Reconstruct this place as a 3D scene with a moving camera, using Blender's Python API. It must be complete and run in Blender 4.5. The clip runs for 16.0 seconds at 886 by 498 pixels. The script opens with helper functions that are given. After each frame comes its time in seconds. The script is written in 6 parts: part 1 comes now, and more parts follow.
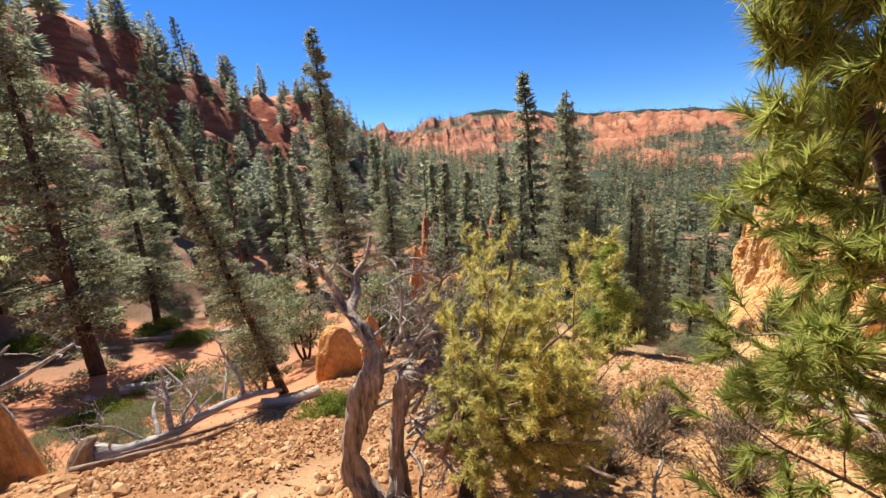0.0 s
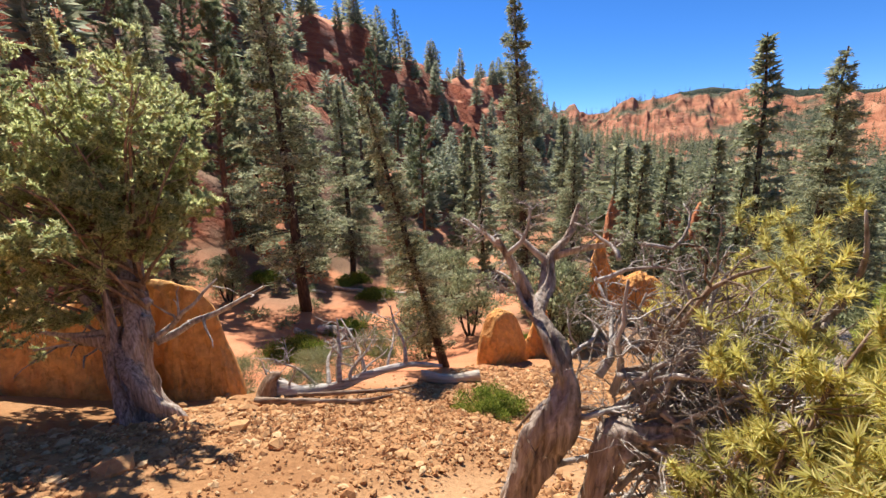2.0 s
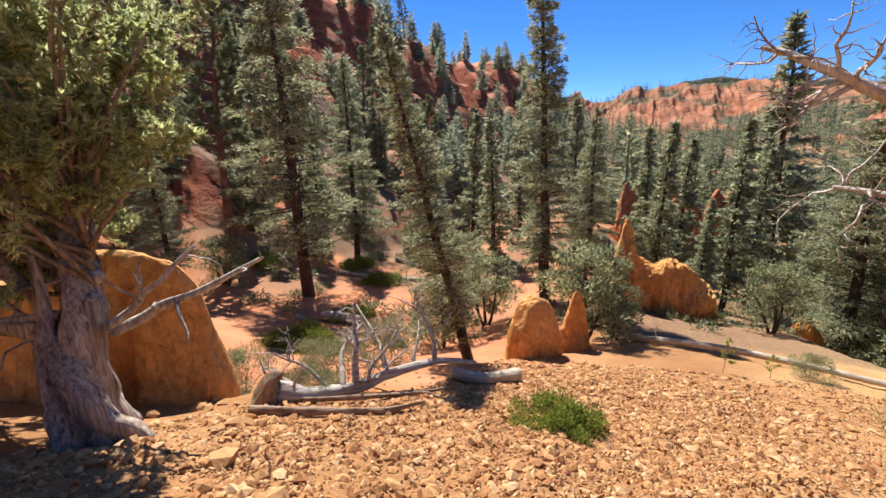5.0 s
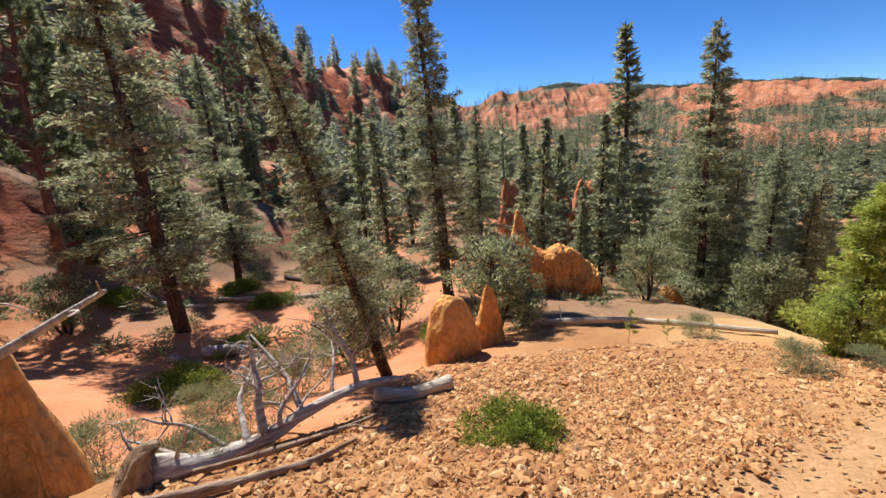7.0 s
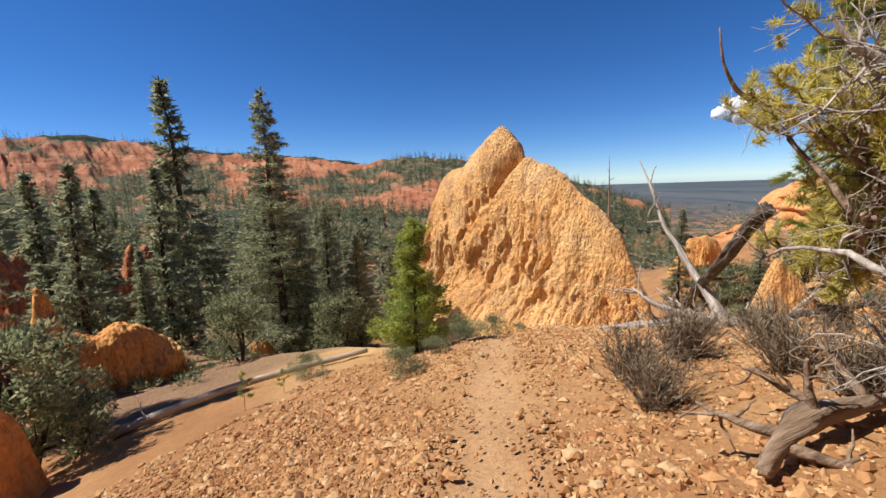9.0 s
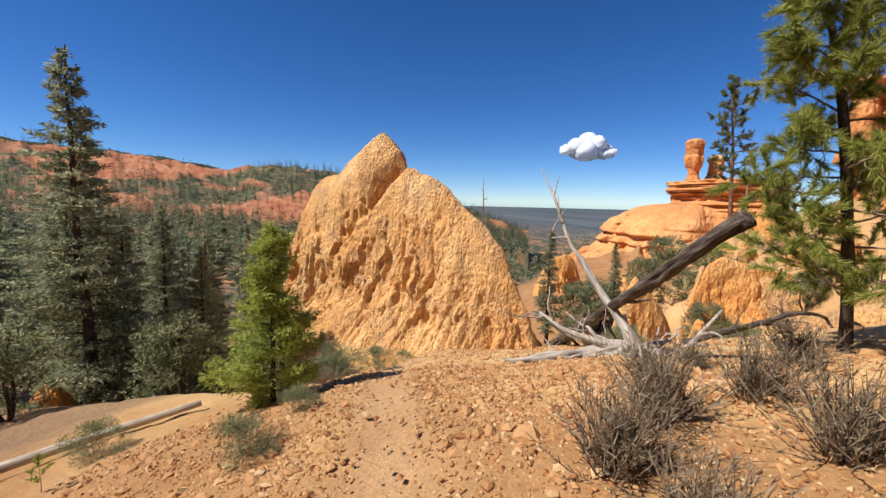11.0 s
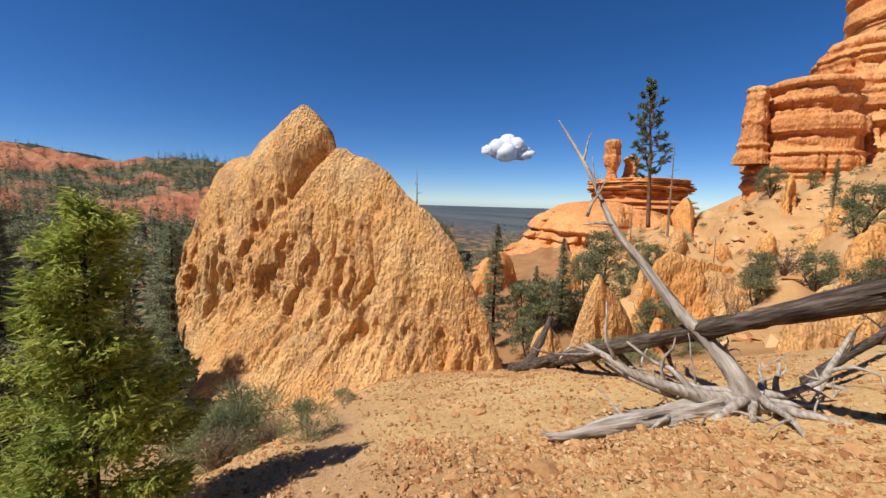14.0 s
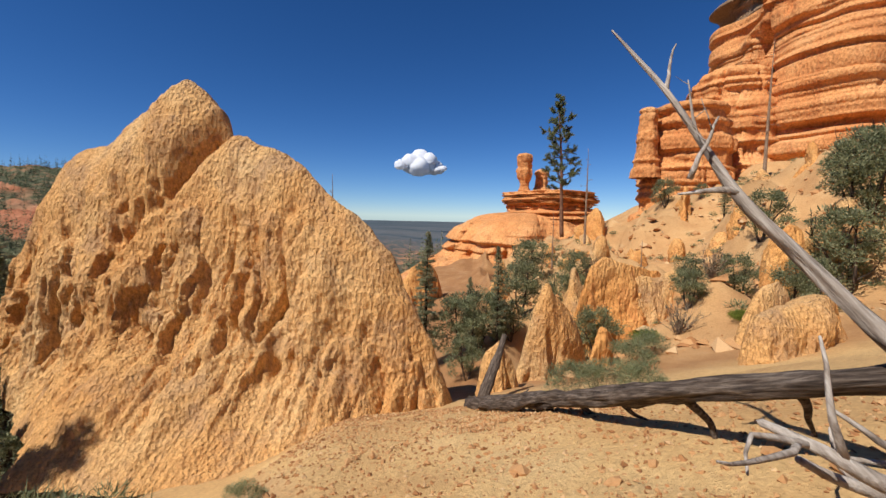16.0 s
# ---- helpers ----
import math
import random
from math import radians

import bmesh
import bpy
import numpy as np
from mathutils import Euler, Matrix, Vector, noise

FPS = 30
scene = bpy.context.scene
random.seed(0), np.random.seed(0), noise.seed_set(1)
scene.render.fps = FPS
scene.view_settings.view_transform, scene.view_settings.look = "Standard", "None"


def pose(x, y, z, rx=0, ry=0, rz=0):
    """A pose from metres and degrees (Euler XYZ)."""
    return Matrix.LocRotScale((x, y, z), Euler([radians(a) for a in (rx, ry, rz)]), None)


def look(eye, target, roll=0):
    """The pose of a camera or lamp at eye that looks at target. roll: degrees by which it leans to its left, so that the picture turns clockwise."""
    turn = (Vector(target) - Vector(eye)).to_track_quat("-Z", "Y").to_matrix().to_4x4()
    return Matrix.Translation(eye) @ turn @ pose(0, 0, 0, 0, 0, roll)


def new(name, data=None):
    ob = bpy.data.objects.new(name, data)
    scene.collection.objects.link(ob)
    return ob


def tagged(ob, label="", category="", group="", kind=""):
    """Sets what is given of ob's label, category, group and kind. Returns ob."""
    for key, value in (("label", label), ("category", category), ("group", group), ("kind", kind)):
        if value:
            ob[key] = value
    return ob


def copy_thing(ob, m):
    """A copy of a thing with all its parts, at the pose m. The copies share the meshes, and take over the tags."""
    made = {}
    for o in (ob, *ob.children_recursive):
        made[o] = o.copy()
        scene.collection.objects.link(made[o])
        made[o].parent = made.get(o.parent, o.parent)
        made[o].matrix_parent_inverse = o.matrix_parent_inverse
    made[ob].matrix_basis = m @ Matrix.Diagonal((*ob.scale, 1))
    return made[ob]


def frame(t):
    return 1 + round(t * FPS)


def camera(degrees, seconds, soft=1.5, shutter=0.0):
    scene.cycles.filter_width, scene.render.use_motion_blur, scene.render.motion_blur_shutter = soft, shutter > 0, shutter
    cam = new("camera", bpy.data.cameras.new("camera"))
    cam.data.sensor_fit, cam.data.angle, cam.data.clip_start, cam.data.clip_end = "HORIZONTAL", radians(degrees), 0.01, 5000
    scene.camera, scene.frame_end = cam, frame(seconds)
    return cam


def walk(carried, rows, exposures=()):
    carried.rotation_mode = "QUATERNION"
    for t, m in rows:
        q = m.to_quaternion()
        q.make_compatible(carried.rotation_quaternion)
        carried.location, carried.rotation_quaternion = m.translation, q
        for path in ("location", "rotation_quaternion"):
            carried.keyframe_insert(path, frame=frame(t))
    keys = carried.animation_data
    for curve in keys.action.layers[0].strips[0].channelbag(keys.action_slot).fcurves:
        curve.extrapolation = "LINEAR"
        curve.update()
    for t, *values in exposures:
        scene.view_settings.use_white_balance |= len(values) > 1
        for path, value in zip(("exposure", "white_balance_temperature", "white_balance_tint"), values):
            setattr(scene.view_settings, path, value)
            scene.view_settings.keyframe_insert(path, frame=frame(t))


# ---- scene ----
cam = camera(93.4, 16.0)
PATH = [
    (0, (-0.915, 1.196, 1.764), (-0.955, 3.156, 1.365), -4.3),
    (0.5, (-0.971, 1.428, 1.711), (-1.308, 3.357, 1.305), -4.4),
    (1, (-1.08, 1.654, 1.638), (-1.625, 3.534, 1.229), -4.3),
    (1.5, (-1.178, 1.911, 1.578), (-1.876, 3.738, 1.158), -3.6),
    (2, (-1.288, 2.192, 1.502), (-2.117, 3.961, 1.073), -2.1),
    (2.5, (-1.51, 2.353, 1.444), (-2.459, 4.059, 1.005), -0.4),
    (3, (-1.698, 2.59, 1.349), (-2.72, 4.255, 0.921), -0.1),
    (3.5, (-1.869, 2.742, 1.272), (-2.842, 4.431, 0.826), -1.3),
    (3.7, (-1.949, 2.829, 1.225), (-2.903, 4.528, 0.772), -1.5),
    (5.8, (-2.591, 3.41, 0.887), (-3.276, 5.223, 0.393), -1.7),
    (6, (-2.638, 3.502, 0.871), (-3.273, 5.334, 0.381), -2.0),
    (6.5, (-2.88, 3.627, 0.782), (-3.368, 5.504, 0.291), -2.9),
    (7, (-2.942, 3.694, 0.75), (-3.274, 5.606, 0.268), -3.9),
    (7.5, (-3.052, 3.923, 0.651), (-3.338, 5.851, 0.198), -4.8),
    (8, (-3.165, 4.118, 0.564), (-2.816, 6.015, 0.034), -2.7),
    (8.5, (-3.188, 4.375, 0.441), (-2.317, 6.116, -0.017), -1.0),
    (9, (-3.159, 4.686, 0.345), (-1.729, 6.051, 0.044), -2.3),
    (9.5, (-3.077, 4.933, 0.335), (-1.379, 5.95, 0.052), -0.5),
    (9.7, (-2.915, 5.031, 0.286), (-1.181, 5.985, 0.0), 0.7),
    (11.8, (-1.23, 6.42, -0.029), (0.578, 7.248, -0.238), 0.0),
    (12, (-1.052, 6.52, -0.073), (0.773, 7.308, -0.295), -0.4),
    (12.5, (-0.635, 6.74, -0.098), (1.212, 7.467, -0.341), -0.5),
    (13, (-0.21, 6.957, -0.176), (1.644, 7.659, -0.438), -0.3),
    (13.5, (0.213, 7.308, -0.239), (2.082, 7.972, -0.498), 0.7),
    (14, (0.614, 7.758, -0.324), (2.523, 8.308, -0.557), 1.5),
    (14.5, (1.196, 8.118, -0.418), (3.147, 8.509, -0.62), 1.6),
    (15, (1.727, 8.403, -0.518), (3.7, 8.675, -0.701), 1.3),
    (15.5, (2.25, 8.699, -0.662), (4.232, 8.911, -0.835), 1.1),
    (16, (2.869, 8.941, -0.756), (4.857, 9.095, -0.913), 1.2),
]
walk(cam, [(t, look(eye, target, roll)) for t, eye, target, roll in PATH],
     [(0.0, 0.98, 6350, 10), (3.5, 1.0, 6350, 10), (7.0, 0.84, 6350, 10), (8.0, 0.55, 6350, 10), (9.0, 0.45, 6350, 10), (12.5, 0.36, 6350, 10), (14.0, 0.2, 6350, 10), (16.0, 0.1, 6350, 10)])

# ---- sky, sun and exposure ----
SUN_EL, SUN_AZ = 51.0, -43.0          # degrees; azimuth clockwise from +y
sun_way = Vector((math.sin(radians(SUN_AZ)) * math.cos(radians(SUN_EL)),
                  math.cos(radians(SUN_AZ)) * math.cos(radians(SUN_EL)), math.sin(radians(SUN_EL))))
world = bpy.data.worlds.new("sky")
scene.world = world
world.use_nodes = True
wn = world.node_tree
sky = wn.nodes.new("ShaderNodeTexSky")
sky.sky_type, sky.sun_disc = "NISHITA", False
sky.sun_elevation, sky.sun_rotation = radians(SUN_EL), radians(SUN_AZ)
sky.altitude, sky.air_density, sky.dust_density, sky.ozone_density = 1500, 0.75, 0.0, 6.0
deep = wn.nodes.new("ShaderNodeHueSaturation")
deep.inputs["Saturation"].default_value = 1.2
deep.inputs["Hue"].default_value = 0.506
wn.links.new(sky.outputs[0], deep.inputs["Color"])
wn.links.new(deep.outputs[0], wn.nodes["Background"].inputs[0])
wn.nodes["Background"].inputs[1].default_value = 0.088
sun = new("sun", bpy.data.lights.new("sun", "SUN"))
sun.data.energy, sun.data.angle, sun.data.color = 5.0, radians(0.53), (1.0, 0.965, 0.91)
sun.matrix_world = look((0, 0, 60), Vector((0, 0, 60)) - sun_way)


# ---- noise for shapes ----
def hash3(i, j, k, seed):
    h = (i * 374761393 + j * 668265263 + k * 2147483647 + seed * 974634777) & 0xFFFFFFFF
    h = ((h ^ (h >> 13)) * 1274126177) & 0xFFFFFFFF
    h = ((h ^ (h >> 16)) * 2246822519) & 0xFFFFFFFF
    return ((h ^ (h >> 15)) & 0xFFFFFF) / float(0xFFFFFF) * 2 - 1


def vnoise(x, y, z=0.0, seed=0):
    """Smooth noise in -1..1 over arrays."""
    x, y, z = np.broadcast_arrays(np.asarray(x, float), np.asarray(y, float), np.asarray(z, float))
    i, j, k = (np.floor(a).astype(np.int64) for a in (x, y, z))
    u, v, w = x - i, y - j, z - k
    u, v, w = (a * a * a * (a * (a * 6 - 15) + 10) for a in (u, v, w))
    total = 0
    for a in (0, 1):
        for b in (0, 1):
            for c in (0, 1):
                total = total + hash3(i + a, j + b, k + c, seed) * (u if a else 1 - u) * (v if b else 1 - v) * (w if c else 1 - w)
    return total


def fbm(x, y, z=0.0, octaves=4, seed=0, gain=0.5):
    total, amp, f = 0, 1.0, 1.0
    for o in range(octaves):
        total = total + amp * vnoise(np.asarray(x) * f + 7.3 * o, np.asarray(y) * f - 3.1 * o, np.asarray(z) * f, seed + o)
        amp, f = amp * gain, f * 2.03
    return total


def smooth(a, b, x):
    t = np.clip((np.asarray(x, float) - a) / (b - a), 0, 1)
    return t * t * (3 - 2 * t)


# ---- materials ----
def shader(name, rough=0.9, metal=0.0):
    m = bpy.data.materials.new(name)
    m.use_nodes = True
    b = m.node_tree.nodes["Principled BSDF"]
    b.inputs["Roughness"].default_value, b.inputs["Metallic"].default_value = rough, metal
    b.inputs["Specular IOR Level"].default_value = 0.2
    return m, m.node_tree, b


def node(nt, kind, **values):
    n = nt.nodes.new(kind)
    for key, value in values.items():
        n.inputs[key.replace("_", " ")].default_value = value
    return n


def ramp(nt, fac, stops):
    r = nt.nodes.new("ShaderNodeValToRGB")
    while len(r.color_ramp.elements) < len(stops):
        r.color_ramp.elements.new(0.5)
    for e, (p, c) in zip(r.color_ramp.elements, stops):
        e.position, e.color = p, (*c, 1)
    nt.links.new(fac, r.inputs[0])
    return r.outputs[0]


def mix(nt, fac, a, b, blend="MIX"):
    n = nt.nodes.new("ShaderNodeMix")
    n.data_type, n.blend_type = "RGBA", blend
    for sock, value in ((n.inputs[0], fac), (n.inputs[6], a), (n.inputs[7], b)):
        if isinstance(value, (int, float)):
            sock.default_value = value
        elif isinstance(value, tuple):
            sock.default_value = (*value, 1)
        else:
            nt.links.new(value, sock)
    return n.outputs[2]


def coords(nt, scale=(1, 1, 1), obj=False):
    if obj:
        src = nt.nodes.new("ShaderNodeTexCoord").outputs["Object"]
    else:
        src = nt.nodes.new("ShaderNodeNewGeometry").outputs["Position"]
    mp = nt.nodes.new("ShaderNodeMapping")
    mp.inputs["Scale"].default_value = scale
    nt.links.new(src, mp.inputs[0])
    return mp.outputs[0]


def noise_tex(nt, vec, scale, detail=5.0, rough=0.55):
    n = node(nt, "ShaderNodeTexNoise", Scale=scale, Detail=detail, Roughness=rough)
    nt.links.new(vec, n.inputs["Vector"])
    return n.outputs["Fac"]


def bump(nt, bsdf, parts):
    last = None
    for height, strength, dist in parts:
        b = node(nt, "ShaderNodeBump", Strength=strength, Distance=dist)
        nt.links.new(height, b.inputs["Height"])
        if last:
            nt.links.new(last, b.inputs["Normal"])
        last = b.outputs[0]
    nt.links.new(last, bsdf.inputs["Normal"])


def rock_material(name, dark, mid, pale, stain, strata=0.0, scale=1.0, relief=1.0, run=0.8, crust=None, pit=5.5):
    m, nt, b = shader(name, 0.95)
    p = coords(nt)
    big = noise_tex(nt, p, 0.35 * scale, 4)
    col = ramp(nt, big, [(0.3, dark), (0.5, mid), (0.72, pale)])
    fine = noise_tex(nt, p, 9 * scale, 6, 0.65)
    col = mix(nt, 0.55, col, ramp(nt, fine, [(0.3, (0.42, 0.36, 0.31)), (0.6, (1.12, 1.12, 1.12))]), "MULTIPLY")
    streak = noise_tex(nt, coords(nt, (1.6, 1.6, 0.22)), 1.5 * scale, 5, 0.6)
    col = mix(nt, ramp(nt, streak, [(0.52, (0, 0, 0)), (0.7, (0.75, 0.75, 0.75))]), col, stain)
    if strata:
        lay = noise_tex(nt, coords(nt, (0.02, 0.02, 0.55 * scale)), 2.2, 5, 0.7)
        col = mix(nt, strata, col, ramp(nt, lay, [(0.3, (0.62, 0.5, 0.45)), (0.5, (1, 1, 1)), (0.68, (1.25, 1.3, 1.3))]), "MULTIPLY")
    if crust:
        col = mix(nt, ramp(nt, noise_tex(nt, p, 0.75, 6, 0.7), [(0.48, (0, 0, 0)), (0.64, (0.6, 0.6, 0.6))]), col, crust)
        col = mix(nt, 0.8, col, ramp(nt, noise_tex(nt, coords(nt, (1.3, 1.3, 0.6)), 24, 5, 0.7), [(0.35, (0.58, 0.48, 0.39)), (0.5, (1.03, 1.02, 1.0))]), "MULTIPLY")
    nt.links.new(col, b.inputs["Base Color"])
    pits = node(nt, "ShaderNodeTexVoronoi", Scale=pit * scale)
    nt.links.new(coords(nt, (1.5, 1.5, 0.6)), pits.inputs["Vector"])
    bump(nt, b, [(streak, run * relief, 0.5 / scale), (pits.outputs["Distance"], 0.6 * relief, 1.5 / pit / scale), (fine, 0.9 * relief, 0.14 / scale)])
    return m


MAT = {}
MAT["fin"] = rock_material("fin_rock", (0.72, 0.36, 0.12), (0.79, 0.445, 0.17), (0.82, 0.53, 0.245), (0.56, 0.29, 0.11), 0.0, 1.0, 0.85, 0.25, (0.42, 0.25, 0.14), 7.5)
MAT["orange"] = rock_material("orange_rock", (0.66, 0.275, 0.075), (0.75, 0.36, 0.11), (0.79, 0.44, 0.165), (0.52, 0.19, 0.055), 0.0, 0.9, 0.7, 0.5)
MAT["strata"] = rock_material("layered_rock", (0.62, 0.245, 0.08), (0.72, 0.325, 0.115), (0.76, 0.41, 0.175), (0.50, 0.18, 0.06), 0.6, 0.35, 0.6, 0.4)
MAT["red"] = rock_material("red_cliff", (0.46, 0.155, 0.065), (0.56, 0.225, 0.10), (0.62, 0.32, 0.17), (0.34, 0.10, 0.045), 0.6, 0.12, 0.8)
MAT["capstone"] = rock_material("grey_capstone", (0.28, 0.17, 0.09), (0.36, 0.23, 0.13), (0.44, 0.30, 0.19), (0.2, 0.11, 0.06), 0.2, 0.6)


def ground_material():
    m, nt, b = shader("soil", 0.97)
    p = coords(nt)
    big = noise_tex(nt, p, 0.5, 4)
    fine = noise_tex(nt, p, 14, 6, 0.7)
    tan = ramp(nt, big, [(0.3, (0.30, 0.14, 0.054)), (0.55, (0.37, 0.185, 0.075)), (0.75, (0.43, 0.24, 0.11))])
    red = ramp(nt, big, [(0.3, (0.47, 0.17, 0.075)), (0.55, (0.55, 0.225, 0.105)), (0.75, (0.60, 0.28, 0.14))])
    path = ramp(nt, big, [(0.3, (0.43, 0.235, 0.105)), (0.7, (0.51, 0.305, 0.15))])
    # dark forest litter colour, which also paints tree shade onto the soil
    litter_shade = ramp(nt, fine, [(0.35, (0.10, 0.065, 0.04)), (0.6, (0.26, 0.17, 0.10))])
    far = ramp(nt, noise_tex(nt, p, 0.05, 6, 0.7), [(0.36, (0.045, 0.06, 0.03)), (0.48, (0.09, 0.085, 0.05)), (0.56, (0.34, 0.17, 0.085)), (0.7, (0.46, 0.22, 0.1))])

    def mask(layer):
        a = nt.nodes.new("ShaderNodeAttribute")
        a.attribute_name = layer
        return a.outputs["Fac"]
    gold = ramp(nt, big, [(0.3, (0.53, 0.31, 0.125)), (0.55, (0.64, 0.405, 0.17)), (0.75, (0.70, 0.48, 0.225))])
    col = mix(nt, mask("gold"), tan, gold)
    col = mix(nt, mask("red"), col, red)
    cliff = ramp(nt, noise_tex(nt, coords(nt, (0.25, 0.25, 1.0)), 0.8, 6, 0.65), [(0.3, (0.27, 0.06, 0.028)), (0.5, (0.40, 0.105, 0.045)), (0.7, (0.50, 0.18, 0.09))])
    col = mix(nt, mask("cliff"), col, cliff)
    col = mix(nt, mask("path"), col, path)
    col = mix(nt, mask("litter_shade"), col, litter_shade)
    col = mix(nt, mask("far"), col, far)
    # far plain: blue-grey of distance haze put into the base colour
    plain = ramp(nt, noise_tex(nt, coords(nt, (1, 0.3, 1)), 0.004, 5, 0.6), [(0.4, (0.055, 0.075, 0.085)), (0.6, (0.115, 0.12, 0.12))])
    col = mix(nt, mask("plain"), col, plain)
    col = mix(nt, 0.6, col, ramp(nt, fine, [(0.3, (0.62, 0.58, 0.54)), (0.6, (1.08, 1.08, 1.08))]), "MULTIPLY")
    nt.links.new(col, b.inputs["Base Color"])
    grit = node(nt, "ShaderNodeTexVoronoi", Scale=24.0)
    nt.links.new(p, grit.inputs["Vector"])
    crag = nt.nodes.new("ShaderNodeMath")
    crag.operation = "MULTIPLY"
    nt.links.new(noise_tex(nt, coords(nt, (0.5, 0.5, 0.9)), 0.9, 7, 0.65), crag.inputs[0])
    nt.links.new(mask("cliff"), crag.inputs[1])
    bump(nt, b, [(crag.outputs[0], 0.9, 2.2), (grit.outputs["Distance"], 0.2, 0.02), (fine, 0.7, 0.06)])
    return m


MAT["ground"] = ground_material()


def stone_material():
    m, nt, b = shader("scree_stone", 0.95)
    g = nt.nodes.new("ShaderNodeNewGeometry")
    col = ramp(nt, g.outputs["Random Per Island"], [(0.0, (0.30, 0.13, 0.05)), (0.35, (0.44, 0.22, 0.088)), (0.75, (0.53, 0.30, 0.132)), (1.0, (0.61, 0.41, 0.215))])
    info = nt.nodes.new("ShaderNodeObjectInfo")
    col = mix(nt, 0.35, col, ramp(nt, info.outputs["Random"], [(0.0, (0.7, 0.62, 0.56)), (1.0, (1.12, 1.1, 1.06))]), "MULTIPLY")
    fine = noise_tex(nt, coords(nt), 30, 5, 0.65)
    col = mix(nt, 0.5, col, ramp(nt, fine, [(0.3, (0.65, 0.6, 0.55)), (0.6, (1.05, 1.05, 1.05))]), "MULTIPLY")
    nt.links.new(col, b.inputs["Base Color"])
    bump(nt, b, [(fine, 0.5, 0.02)])
    return m


MAT["stone"] = stone_material()


def wood_material(name, dark, mid, pale, grain=(14, 14, 1.2), obj=True):
    m, nt, b = shader(name, 0.85)
    v = coords(nt, grain, obj)
    fib = noise_tex(nt, v, 1.6, 6, 0.62)
    col = ramp(nt, fib, [(0.28, dark), (0.48, mid), (0.68, pale)])
    col = mix(nt, 0.45, col, ramp(nt, noise_tex(nt, coords(nt), 2.6, 4), [(0.35, (0.6, 0.52, 0.44)), (0.65, (1.1, 1.08, 1.04))]), "MULTIPLY")
    nt.links.new(col, b.inputs["Base Color"])
    bump(nt, b, [(fib, 0.9, 0.03), (noise_tex(nt, coords(nt), 22, 4), 0.35, 0.01)])
    return m


MAT["deadwood"] = wood_material("weathered_grey_wood", (0.17, 0.13, 0.10), (0.40, 0.34, 0.285), (0.62, 0.56, 0.49))
MAT["browndead"] = wood_material("brown_dead_wood", (0.10, 0.06, 0.035), (0.27, 0.18, 0.115), (0.42, 0.31, 0.22))
MAT["darklog"] = wood_material("dark_barkless_log", (0.022, 0.016, 0.012), (0.085, 0.062, 0.047), (0.23, 0.18, 0.14), (20, 20, 2.2))
MAT["trunkwood"] = wood_material("old_trunk_wood", (0.09, 0.063, 0.045), (0.37, 0.285, 0.215), (0.63, 0.53, 0.44), (22, 22, 1.6))
MAT["palelog"] = wood_material("bleached_log", (0.30, 0.24, 0.17), (0.50, 0.42, 0.32), (0.62, 0.54, 0.43))
MAT["bark"] = wood_material("dark_bark", (0.025, 0.018, 0.013), (0.07, 0.048, 0.034), (0.14, 0.095, 0.065), (9, 9, 2.4))
MAT["redbark"] = wood_material("red_pine_bark", (0.06, 0.03, 0.02), (0.19, 0.095, 0.055), (0.30, 0.16, 0.095), (6, 6, 1.6))


def leaf_material(name, dark, mid, pale, through_light=0.25):
    m, nt, b = shader(name, 0.6)
    g = nt.nodes.new("ShaderNodeNewGeometry")
    col = ramp(nt, g.outputs["Random Per Island"], [(0.0, dark), (0.5, mid), (1.0, pale)])
    patch = noise_tex(nt, coords(nt), 1.3, 3)
    col = mix(nt, 0.6, col, ramp(nt, patch, [(0.35, (0.62, 0.66, 0.6)), (0.65, (1.25, 1.2, 1.05))]), "MULTIPLY")
    nt.links.new(col, b.inputs["Base Color"])
    tr = nt.nodes.new("ShaderNodeBsdfTranslucent")
    nt.links.new(col, tr.inputs[0])
    ms = nt.nodes.new("ShaderNodeMixShader")
    ms.inputs[0].default_value = through_light
    out = nt.nodes["Material Output"]
    nt.links.new(b.outputs[0], ms.inputs[1])
    nt.links.new(tr.outputs[0], ms.inputs[2])
    nt.links.new(ms.outputs[0], out.inputs[0])
    return m


MAT["spruce"] = leaf_material("spruce_needles", (0.13, 0.14, 0.08), (0.30, 0.31, 0.18), (0.50, 0.50, 0.32), 0.55)
MAT["junidark"] = leaf_material("grey_juniper_sprays", (0.11, 0.125, 0.065), (0.27, 0.285, 0.15), (0.45, 0.45, 0.27), 0.55)
MAT["fir"] = leaf_material("young_fir_needles", (0.17, 0.21, 0.035), (0.37, 0.42, 0.085), (0.52, 0.55, 0.16), 0.5)
MAT["pine"] = leaf_material("pine_needles", (0.17, 0.20, 0.04), (0.36, 0.39, 0.085), (0.56, 0.55, 0.17), 0.5)
MAT["ponderosa"] = leaf_material("dark_pine_needles", (0.085, 0.11, 0.055), (0.20, 0.23, 0.12), (0.34, 0.36, 0.2), 0.45)
MAT["yellowpine"] = leaf_material("yellow_green_needles", (0.38, 0.34, 0.08), (0.64, 0.565, 0.16), (0.80, 0.71, 0.30), 0.55)
MAT["juniper"] = leaf_material("juniper_scales", (0.23, 0.26, 0.11), (0.50, 0.53, 0.24), (0.74, 0.73, 0.41), 0.6)
MAT["farneedle"] = leaf_material("distant_needles", (0.10, 0.115, 0.065), (0.25, 0.265, 0.15), (0.44, 0.43, 0.26), 0.5)
